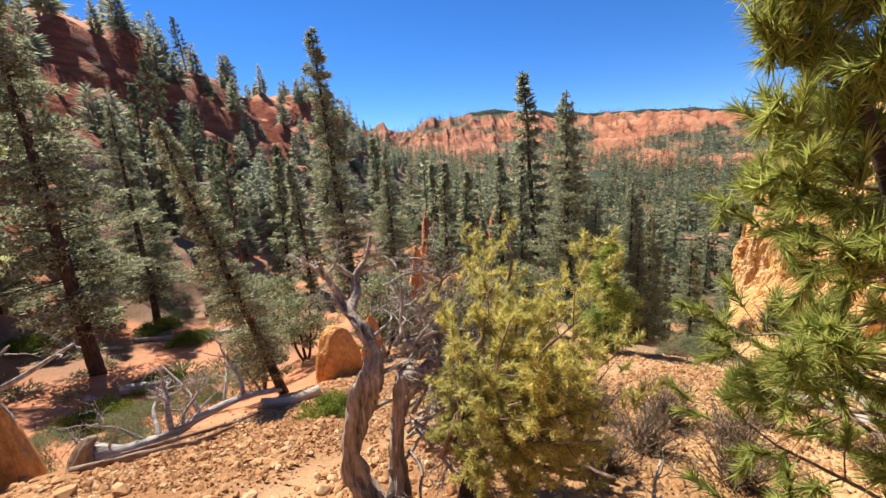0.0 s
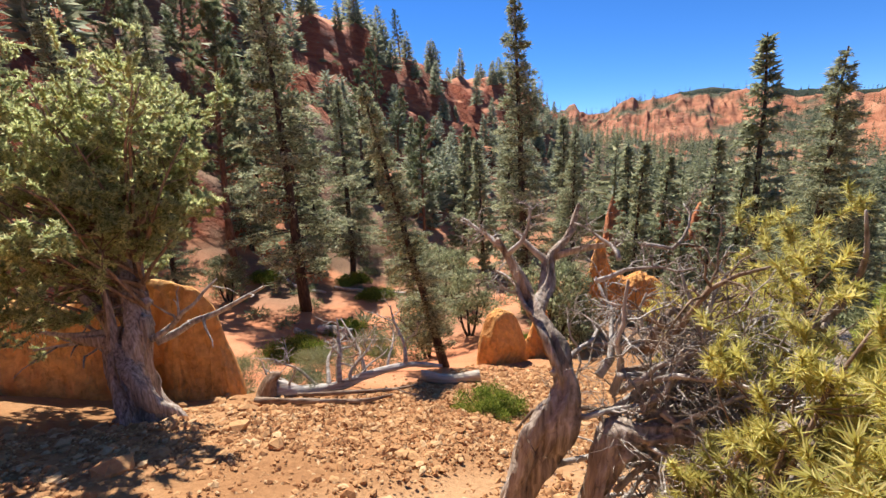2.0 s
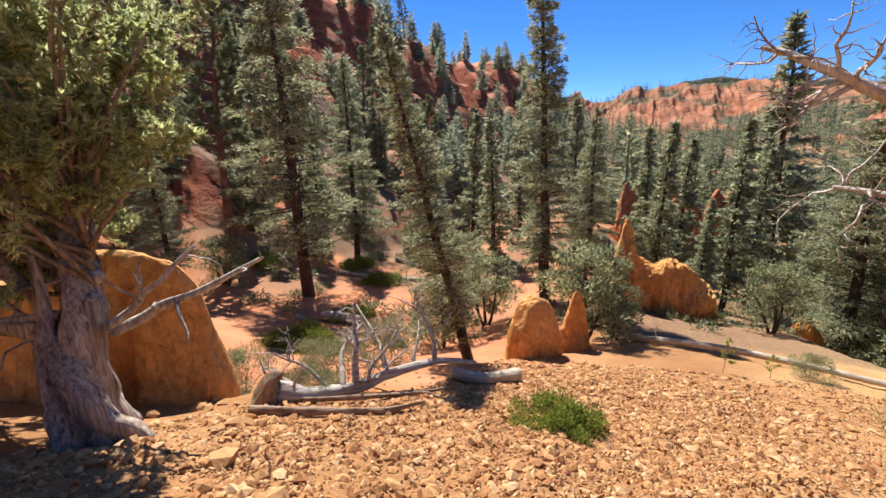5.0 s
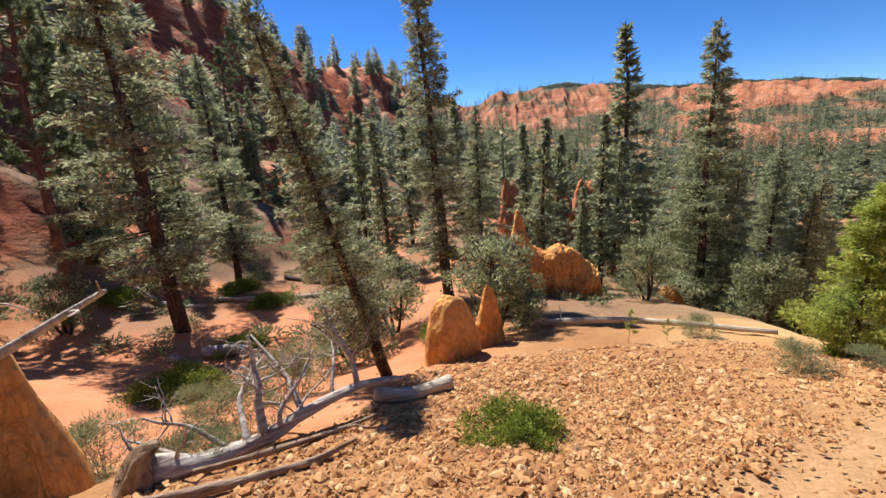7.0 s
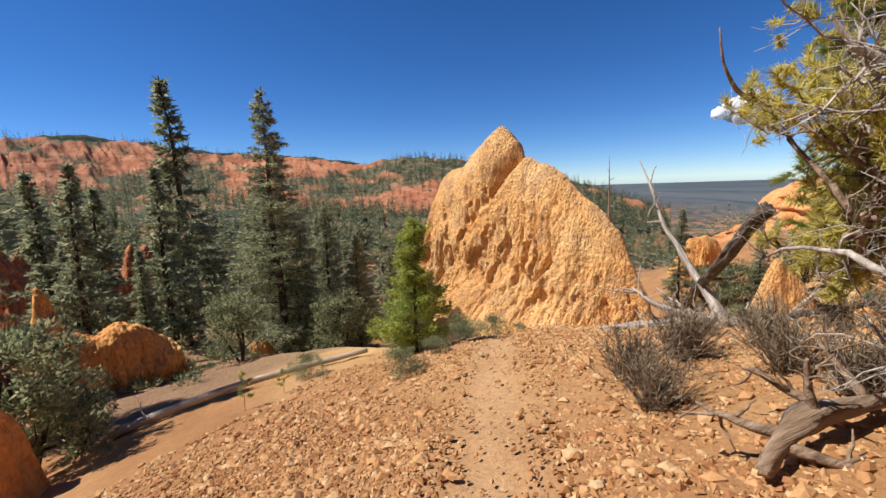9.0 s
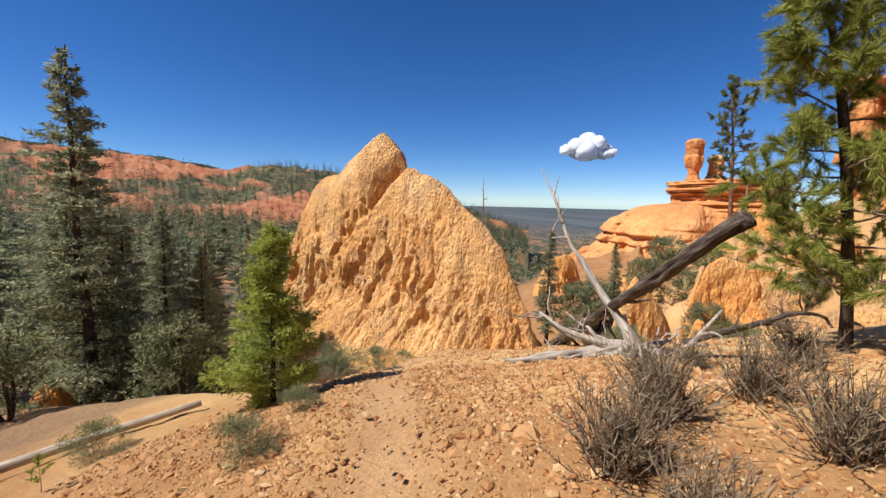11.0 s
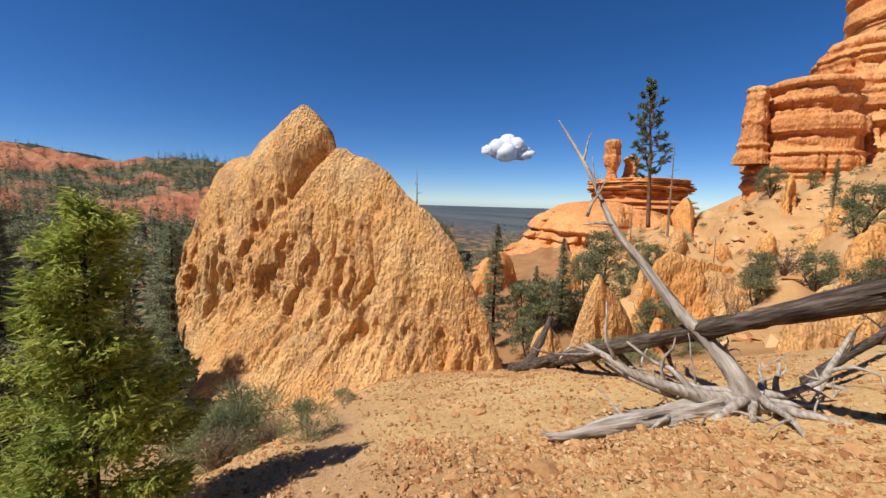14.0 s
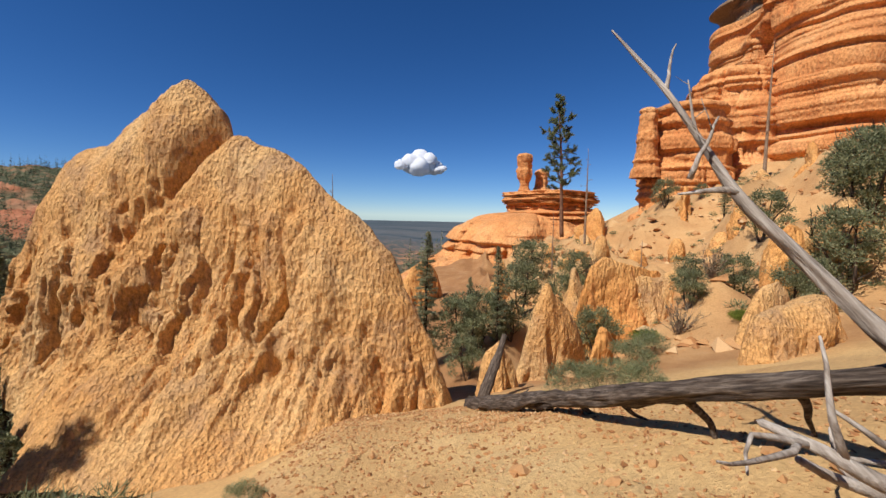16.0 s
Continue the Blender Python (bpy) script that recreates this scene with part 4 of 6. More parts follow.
def place(ob, spots, group=""):
    """Copies of a thing at (x, y, scale, turn, lean towards x, lean towards y); the first spot takes the thing itself."""
    for k, (x, y, s, turn, lx, ly) in enumerate(spots):
        m = Matrix.Translation((x, y, gz(x, y) - 0.03)) @ Euler((radians(-ly), radians(lx), radians(turn))).to_matrix().to_4x4() @ Matrix.Scale(s, 4)
        if k == 0:
            first = m
        else:
            copy_thing(ob, m)
    ob.matrix_basis = first


# ---- the conifers below the spur ----
spruce_a = conifer("spruce_tree", "tall dark green spruce with drooping limbs on red soil", 12.0, 2.9, 1, "spruce", whorl=0.30, per=170, blade=0.19, wide=0.055, clear=0.13, droop=0.12, shape=0.85, ragged=0.45, bare=0.04)
spruce_b = conifer("spruce_tree", "slender dark spruce with a ragged thin top", 12.0, 1.85, 2, "spruce", whorl=0.27, per=130, blade=0.17, wide=0.05, clear=0.1, bare=0.08, shape=0.62, droop=0.12, ragged=0.5)
spruce_c = conifer("spruce_tree", "narrow grey-green spruce with a sparse crown", 12.0, 2.7, 3, "spruce", whorl=0.31, per=170, blade=0.19, wide=0.055, clear=0.06, bare=0.06, shape=0.72, ragged=0.5, droop=0.1)
place(spruce_a, [(-17.0, 18.2, 1.45, 0, -3, 0), (-20.5, 27.0, 1.15, 80, 0, 0), (-4.9, 30.0, 0.82, 130, 0, 0), (7.6, 25.5, 0.72, 200, 0, 0), (6.9, 24.9, 0.66, 40, 0, 0)])
place(spruce_b, [(-5.75, 20.8, 1.16, 0, -3.5, 2), (-5.75, 11.55, 0.62, 50, -14, 2), (24.5, 11.5, 0.62, 10, 0, 0), (25.4, 7.6, 0.46, 170, 0, 0), (25.6, 9.2, 0.36, 260, 0, 0), (41.7, -12.9, 0.36, 90, 0, 0)])
place(spruce_c, [(5.4, 23.9, 1.08, 0, 1, 0), (11.2, 29.0, 0.9, 50, 0, 0), (8.3, 21.5, 0.5, 120, 0, 0), (9.6, 23.0, 0.6, 220, 0, 0), (12.4, 24.0, 0.55, 20, 0, 0), (17, 27, 0.95, 80, 0, 0), (-27, 14, 1.0, 30, 0, 0), (-23.5, 15.5, 0.7, 140, 0, 0), (-31, 21, 1.0, 260, 0, 0), (-33, 29, 0.9, 70, 0, 0), (-24, 33, 0.8, 190, 0, 0), (-37, 38, 0.8, 10, 0, 0), (-29, 44, 0.7, 320, 0, 0), (6.2, 26.5, 0.85, 150, 0, 0)])
spruce_d = conifer("spruce_tree", "grey-green conifer standing in the canyon forest", 12.0, 2.1, 4, "spruce", whorl=0.46, per=46, blade=0.38, wide=0.15, clear=0.1, shape=0.8, ragged=0.45, droop=0.12, group="canyon conifers", twig=False)
mid = np.random.default_rng(14)
spots = [(9.0, 50.0, 1.95, 20, 0, 0), (3.0, 33, 1.0, 300, 0, 0), (14, 34, 1.0, 10, 0, 0), (27.5, 35, 1.2, 60, 0, 0), (-12, 40, 1.0, 0, 0, 0), (21, 30, 0.95, 100, 0, 0), (-11.5, 31, 0.85, 90, 0, 0), (0.5, 38, 1.0, 200, 0, 0), (11, 40, 1.0, 80, 0, 0), (-8, 46, 1.1, 20, 0, 0), (-1.8, 36, 0.95, 100, 0, 0), (6, 42, 1.0, 190, 0, 0), (-15, 36, 1.0, 230, 0, 0), (18.5, 40, 1.0, 270, 0, 0)]
for k in range(34):
    y = mid.uniform(28, 72)
    spots.append((mid.uniform(-0.2 * y, 0.85 * y), y, mid.uniform(0.45, 0.8), mid.uniform(0, 360), 0, 0))
for k in range(14):
    spots.append((mid.uniform(-34, -21), mid.uniform(14, 60), mid.uniform(0.5, 0.85), mid.uniform(0, 360), 0, 0))
place(spruce_d, spots)

ponderosa = tuft_pine("pine_tree", "tall ponderosa pine with a bare red trunk", 16.0, 2.6, 11, "ponderosa", 46, 0.34, 0.34, 0.06, 6, 34, "redbark", 0.6)
place(ponderosa, [(-24.5, 20.0, 1.0, 0, -2, 0), (65.0, -3.6, 1.2, 40, 0, 0), (-28, 30, 0.9, 100, 0, 0), (-22, 42, 0.8, 200, 0, 0), (-34, 48, 0.75, 10, 0, 0), (-45, 70, 0.8, 80, 0, 0), (-57, 100, 0.7, 150, 0, 0), (-38, 64, 0.7, 300, 0, 0), (-31, 12, 0.9, 220, 0, 0), (-40, 30, 0.8, 20, 0, 0), (-36, 22, 0.85, 60, 0, 0), (-60, 128, 0.75, 60, 0, 0), (-48, 46, 0.7, 240, 0, 0), (42.7, 50.4, 1.2, 130, 0, 0), (-23.5, 60.0, 0.8, 30, 0, 0)])

young_fir = conifer("fir_tree", "young bright green fir beside the trail", 3.05, 1.12, 21, "fir", whorl=0.13, per=340, blade=0.085, wide=0.022, clear=0.02, shape=0.62, droop=-0.12, group="young firs", ragged=0.5, bare=0.05)
place(young_fir, [(3.0, 11.5, 1.0, 0, 2, 0)])

juniper = bushy("juniper_tree", "dark green juniper bush tree among rocks", 3.2, 1.25, 31, "junidark", 3, 6000, 0.115, 0.055, "bark", "junipers", 0.15, 46, "tree", 0.07)
place(juniper, [(-3.5, 14.9, 1.0, 0, 0, 0), (-2.7, 15.6, 0.6, 70, 0, 0), (2.6, 21.5, 0.95, 140, 0, 0), (-8.2, 15.2, 0.9, 200, 0, 0), (-10.6, 22.5, 1.05, 10, 0, 0), (-7.4, 17.6, 1.0, 90, 0, 0), (-3.9, 18.5, 0.9, 30, 0, 0), (-22, 17.5, 0.95, 120, 0, 0), (-26, 24, 1.0, 60, 0, 0), (-17, 30, 1.1, 10, 0, 0), (-19, 34, 1.0, 250, 0, 0), (-13, 26, 1.0, 140, 0, 0),
                (21.5, 9.2, 0.7, 20, 0, 0), (26.5, 6.8, 0.8, 60, 0, 0), (30, 3.4, 0.9, 160, 0, 0), (33, 2, 1.0, 230, 0, 0), (25.0, -4.4, 0.9, 10, 0, 0), (24.2, -1.6, 0.6, 120, 0, 0), (22.0, -0.6, 0.6, 300, 0, 0), (24, -9.6, 1.35, 40, 0, 0), (28.5, -7.6, 1.0, 170, 0, 0), (62, -16.6, 1.3, 20, 0, 0), (33, -15.0, 0.7, 90, 0, 0), (54, -17, 0.6, 200, 0, 0), (20.5, -4.5, 0.55, 0, 0, 0), (21.8, -10.2, 1.2, 210, 0, 0), (6.6, 20.4, 1.1, 130, 0, 0), (24.6, 9.4, 1.2, 10, 0, 0), (26.2, 8.6, 1.15, 200, 0, 0), (28.6, 6.0, 1.1, 300, 0, 0), (36, 4.5, 1.3, 70, 0, 0), (23.6, 2.8, 0.9, 30, 0, 0), (21.0, -6.2, 1.25, 50, 0, 0), (19.6, -3.5, 0.8, 190, 0, 0), (23.0, -8.4, 1.4, 280, 0, 0)])

sapling = tuft_pine("pine_sapling", "tiny sparse pine sapling beside a bleached log", 0.75, 0.2, 23, "pine", 9, 0.3, 0.07, 0.006, 2, 26, "redbark", 0.5, 0.008, "pine saplings")
place(sapling, [(-0.55, 12.4, 1.0, 0, 4, 0), (0.25, 12.5, 0.75, 120, -6, 0)])

# small shrubs on the slopes
low_shrub = bushy("low_shrub", "low green manzanita shrub on red soil", 0.34, 0.78, 41, "manzanita", 6, 13000, 0.045, 0.022, "bark", "low shrubs", 0.05, 60)
place(low_shrub, [(-3.0, 7.15, 0.66, 0, 0, 0), (-10.2, 10.6, 1.35, 80, 0, 0), (-12.8, 16.2, 1.2, 20, 0, 0), (-15.5, 22.5, 1.5, 200, 0, 0), (-19, 25, 1.6, 60, 0, 0), (-23, 21, 1.5, 150, 0, 0), (-9.6, 14.0, 0.8, 0, 0, 0), (-5.2, 16.0, 1.0, 0, 0, 0), (19.6, -1.6, 0.8, 0, 0, 0), (21.0, 1.5, 0.9, 90, 0, 0), (-26, 33, 1.8, 40, 0, 0), (-31, 40, 1.9, 90, 0, 0)])
green_brush = bushy("rabbitbrush", "grey-green feathery rabbitbrush behind a fallen snag", 0.95, 0.8, 42, "rabbitbrush", 12, 4200, 0.12, 0.012, "browndead", "brush", 0.2, 40, radius=0.008)
place(green_brush, [(-7.3, 10.5, 1.1, 0, 0, 0), (-6.5, 7.9, 0.75, 60, 0, 0), (-9.0, 10.0, 0.6, 150, 0, 0), (-12.5, 13.5, 0.5, 20, 0, 0), (-6.2, 6.9, 0.5, 200, 0, 0), (6.3, 13.1, 1.0, 30, 0, 0), (0.8, 9.4, 0.45, 60, 0, 0), (1.0, 12.9, 0.5, 0, 0, 0), (-7.5, 6.9, 0.7, 90, 0, 0), (2.0, 9.9, 0.35, 110, 0, 0), (9.6, 6.2, 0.6, 20, 0, 0), (11.0, 6.4, 0.7, 60, 0, 0), (12.6, 6.6, 0.8, 250, 0, 0), (17.5, 3.4, 1.0, 40, 0, 0), (19.0, 2.4, 1.1, 140, 0, 0), (5.2, 10.9, 0.5, 10, 0, 0), (7.4, 11.6, 0.3, 80, 0, 0), (6.7, 13.6, 1.35, 200, 0, 0), (6.1, 13.4, 1.0, 290, 0, 0)])
dry = brush("dry_shrub", "leafless grey-brown shrub of stiff twigs by the trail", 0.62, 0.55, 51)
place(dry, [(0.75, 6.0, 1.0, 0, 0, 0), (1.5, 5.75, 1.05, 70, 0, 0), (2.75, 5.8, 0.65, 140, 0, 0), (3.2, 5.4, 0.6, 200, 0, 0), (0.1, 5.6, 0.8, 20, 0, 0), (1.9, 5.1, 0.9, 260, 0, 0), (0.9, 4.9, 0.9, 300, 0, 0), (0.3, 4.5, 0.8, 30, 0, 0), (2.9, 4.6, 0.8, 80, 0, 0), (1.3, 4.2, 0.9, 10, 0, 0), (5.4, 12.6, 1.0, 40, 0, 0), (6.1, 12.3, 0.7, 40, 0, 0)])


# ---- the old twisted pine by the trail ----
def tufts(bag, tips, rng, needle, wide, per, spread=0.55, back=0.2):
    for e, d in tips:
        n = per
        p = e - d * rng.uniform(0, back, n)[:, None]
        bag.blades(p, d * 0.8 + rng.normal(size=(n, 3)) * spread, needle * rng.uniform(0.7, 1.2, n), wide, rng)


def bough(tree, start, way, length, radius, rng, needle, wide, per, leaf, label, count=5, depth=2, spread=0.55, back=0.14):
    """A living limb with its twigs, and the foliage that it carries."""
    wood, live, tips = Bag(), Bag(), []
    branch_out(wood, crooked(start, way, length, rng, 5, 0.14, 0.03), radius, rng, depth, count, 0.38, 5, 0.28, 0.07, tips)
    tufts(live, tips, rng, needle, wide, per, spread, back)
    limb = part("bough", wood.mesh("bough", MAT["browndead"]), tree)
    part("foliage", live.mesh("foliage", leaf, False), limb, label)


def twisted_pine():
    rng = np.random.default_rng(71)
    g = gz(-1.6, 4.0)
    tree = thing("twisted_pine", "old twisted pine with grey burled trunks and yellow-green needles", "tree", (-1.6, 4.0, g))
    V = lambda x, y, z: np.array((x + 1.6, y - 4.0, z - g))
    trunk = Bag()
    trunk.tube([V(-1.58, 3.98, g - 0.2), V(-1.70, 3.98, g + 0.12), V(-1.78, 3.98, g + 0.4), V(-1.70, 3.97, -0.02), V(-1.62, 3.97, 0.2), V(-1.54, 4.05, 0.42), V(-1.62, 4.09, 0.62), V(-1.76, 4.3, 0.74), V(-1.85, 4.32, 0.9), V(-1.95, 4.31, 1.06)],
               [0.11, 0.078, 0.068, 0.072, 0.085, 0.05, 0.046, 0.034, 0.025, 0.015], 24, 0.85, 5, 7, False, 5)
    trunk.tube([V(-1.48, 4.02, g - 0.15), V(-1.42, 4.0, g + 0.2), V(-1.42, 3.98, g + 0.5), V(-1.37, 3.97, 0.0), V(-1.3, 4.0, 0.22), V(-1.12, 4.02, 0.3), V(-0.9, 3.9, 0.42), V(-0.75, 3.75, 0.62)],
               [0.09, 0.062, 0.052, 0.052, 0.058, 0.036, 0.026, 0.016], 22, 0.85, 8, 7, False, 5)
    trunk.tube([V(-1.72, 4.24, 0.7), V(-1.7, 4.4, 0.8), V(-1.71, 4.5, 0.92), V(-1.62, 4.56, 1.06), V(-1.58, 4.62, 1.22)], [0.04, 0.032, 0.028, 0.02, 0.009], 14, 0.7, 9, 6, False, 5)
    trunk.tube([V(-1.71, 4.48, 0.9), V(-1.82, 4.5, 0.98), V(-1.92, 4.52, 1.07)], [0.024, 0.018, 0.009], 10, 0.5, 10, 6, False, 5)
    trunk.tube([V(-1.68, 4.52, 0.95), V(-1.52, 4.5, 1.0), V(-1.36, 4.48, 1.04)], [0.022, 0.017, 0.01], 10, 0.5, 11, 6, False, 5)
    trunk.tube([V(-0.82, 3.62, 0.38), V(-0.62, 3.95, 0.68), V(-0.5, 4.3, 0.74), V(-0.5, 4.55, 0.68), V(-0.56, 4.78, 0.63), V(-0.7, 5.02, 0.68), V(-0.84, 5.1, 0.8), V(-0.92, 5.12, 0.97)], [0.03, 0.026, 0.022, 0.018, 0.015, 0.011, 0.007, 0.003], 10, 0.5, 12, 5, False, 5)
    trunk.tube([V(-0.5, 4.5, 0.7), V(-0.46, 4.42, 0.86), V(-0.46, 4.32, 1.05), V(-0.5, 4.28, 1.25)], [0.016, 0.012, 0.009, 0.004], 10, 0.5, 13, 5, False, 5)
    part("trunk", trunk.mesh("trunk", MAT["trunkwood"]), tree, "grey-brown twisted trunks with burls")
    for s, w, l, r in [((-1.93, 4.3, 1.02), (-0.5, 0.1, 0.25), 0.3, 0.03), ((-1.72, 4.2, 0.7), (-0.6, 0.1, 0.1), 0.4, 0.03), ((-1.9, 4.31, 0.98), (0.4, 0.3, 0.35), 0.3, 0.03),
                       ((-1.6, 4.0, 0.5), (0.5, 0.5, 0.15), 0.7, 0.03), ((-1.25, 4.42, 1.05), (0.7, 0.1, 0.15), 0.4, 0.025), ((-1.35, 4.36, 0.98), (0.1, 0.75, 0.2), 0.35, 0.025),
                       ((-1.28, 4.5, 0.0), (0.4, 0.6, 0.1), 0.6, 0.03), ((-1.35, 4.2, -0.1), (0.3, 0.7, 0.3), 0.6, 0.03), ((-1.2, 4.1, 0.2), (0.1, -0.5, 0.2), 0.6, 0.025), ((-1.62, 3.98, -0.05), (-0.5, 0.5, -0.1), 0.45, 0.02),
                       ((-1.3, 4.02, g + 0.7), (0.7, -0.5, -0.05), 0.8, 0.025), ((-1.3, 4.4, -0.3), (0.8, 0.3, 0.0), 0.8, 0.025),
                       ((-1.62, 3.98, 0.0), (0.7, 0.2, 0.25), 0.8, 0.03), ((-1.56, 3.96, 0.3), (0.75, 0.35, 0.1), 0.75, 0.028), ((-1.3, 4.03, g + 0.75), (0.4, 0.3, 0.6), 0.8, 0.028), ((-1.3, 4.05, g + 0.9), (0.8, 0.1, 0.25), 0.9, 0.03), ((-1.45, 4.05, -0.2), (0.5, 0.6, 0.35), 0.7, 0.025), ((-1.2, 4.1, 0.1), (0.6, 0.25, 0.45), 0.7, 0.026), ((-1.45, 4.28, 0.88), (0.6, 0.1, 0.2), 0.45, 0.026)]:
        dead = Bag()
        branch_out(dead, crooked(V(*s), w, l, rng, 6, 0.27, 0.03), r * 0.55, rng, 2, 9, 0.5, 6, 0.4, 0.02)
        part("dead_limb", dead.mesh("dead_limb", MAT["deadwood"]), tree, "bleached bare limb")
    for k in range(60):
        if k < 42:
            c = np.array((-0.38 + 0.22 * rng.normal(), 3.5 + 0.24 * rng.normal(), 0.32 + 0.3 * rng.normal()))
            start = np.array((-0.95, 3.75, -0.05)) + rng.normal(size=3) * 0.12
        else:
            c = np.array((-0.5 + 0.25 * rng.normal(), 4.5 + 0.2 * rng.normal(), 0.5 + 0.28 * rng.normal()))
            start = np.array((-0.95, 4.5, 0.1)) + rng.normal(size=3) * 0.1
        bough(tree, V(*start), c - start, np.linalg.norm(c - start) * 1.05, 0.015, rng, 0.05, 0.0065, 84, MAT["yellowpine"], "yellow-green needle tufts", 6, 2, 0.75, 0.08)
    for k in range(16):
        dead = Bag()
        start = np.array((-1.42 + 0.35 * rng.random(), 4.02 + 0.3 * rng.random(), 0.1 + 0.5 * rng.random()))
        branch_out(dead, crooked(V(*start), (rng.uniform(0.0, 0.8), rng.uniform(0.0, 0.9), rng.uniform(0.1, 0.7)), rng.uniform(0.5, 0.85), rng, 6, 0.32, 0.0), 0.022, rng, 2, 7, 0.5, 6, 0.42, 0.0)
        part("dead_limb", dead.mesh("dead_limb", MAT["deadwood" if k % 3 else "browndead"]), tree, "bleached bare limb")
    for k in range(30):
        dead = Bag()
        start = np.array((-1.4 + 0.3 * rng.random(), 4.0 + 0.25 * rng.random(), -0.45 + 0.95 * rng.random()))
        branch_out(dead, crooked(V(*start), (rng.uniform(0.2, 1.0), rng.uniform(-0.5, 0.5), rng.uniform(-0.2, 0.7)), rng.uniform(0.5, 0.9), rng, 6, 0.3, 0.0), 0.017, rng, 2, 8, 0.5, 5, 0.4, 0.0)
        part("dead_limb", dead.mesh("dead_limb", MAT["deadwood"]), tree, "bleached bare limb")
    stem = Bag()
    stem.tube([V(-0.95, 3.85, gz(-0.95, 3.85) - 0.1), V(-0.9, 3.75, -0.35), V(-0.95, 3.72, 0.0), V(-0.8, 3.6, 0.4)], [0.07, 0.06, 0.05, 0.02], 9, 0.3, 19, 4)
    part("stem", stem.mesh("stem", MAT["bark"]), tree)


twisted_pine()


def near_pine(x, y, tall, reach, seed, limbs, lean):
    """A long-needled pine whose boughs hang beside the trail."""
    rng = np.random.default_rng(seed)
    g = gz(x, y)
    tree = thing("pine_tree", "green long-needled pine with boughs hanging beside the trail", "tree", (x, y, g), "pines by the trail")
    wood = Bag()
    trunk = crooked((0, 0, -0.2), (*lean, 1), tall, rng, 8, 0.06)
    wood.tube(trunk, np.linspace(0.065, 0.015, 9), 12, 0.2, 4, 3)
    part("trunk", wood.mesh("trunk", MAT["bark"]), tree)
    for k in range(limbs):
        f = 0.16 + 0.81 * k / limbs
        i = min(int(f * 8), 7)
        p = trunk[i] + (trunk[i + 1] - trunk[i]) * (f * 8 - i)
        a = k * 2.4 + rng.uniform(-0.3, 0.3)
        bough(tree, p, (math.cos(a), math.sin(a), 0.0 + 0.45 * f), reach * (1.12 - 0.92 * f) * rng.uniform(0.75, 1.1), 0.014, rng, 0.12, 0.010, 120, MAT["pine"], "long green needle brushes", 12, 1, 0.42, 0.2)


near_pine(1.4, 3.1, 3.8, 1.15, 77, 46, (0.02, 0.0))
near_pine(3.82, 3.98, 4.8, 1.15, 78, 50, (-0.02, 0.05))


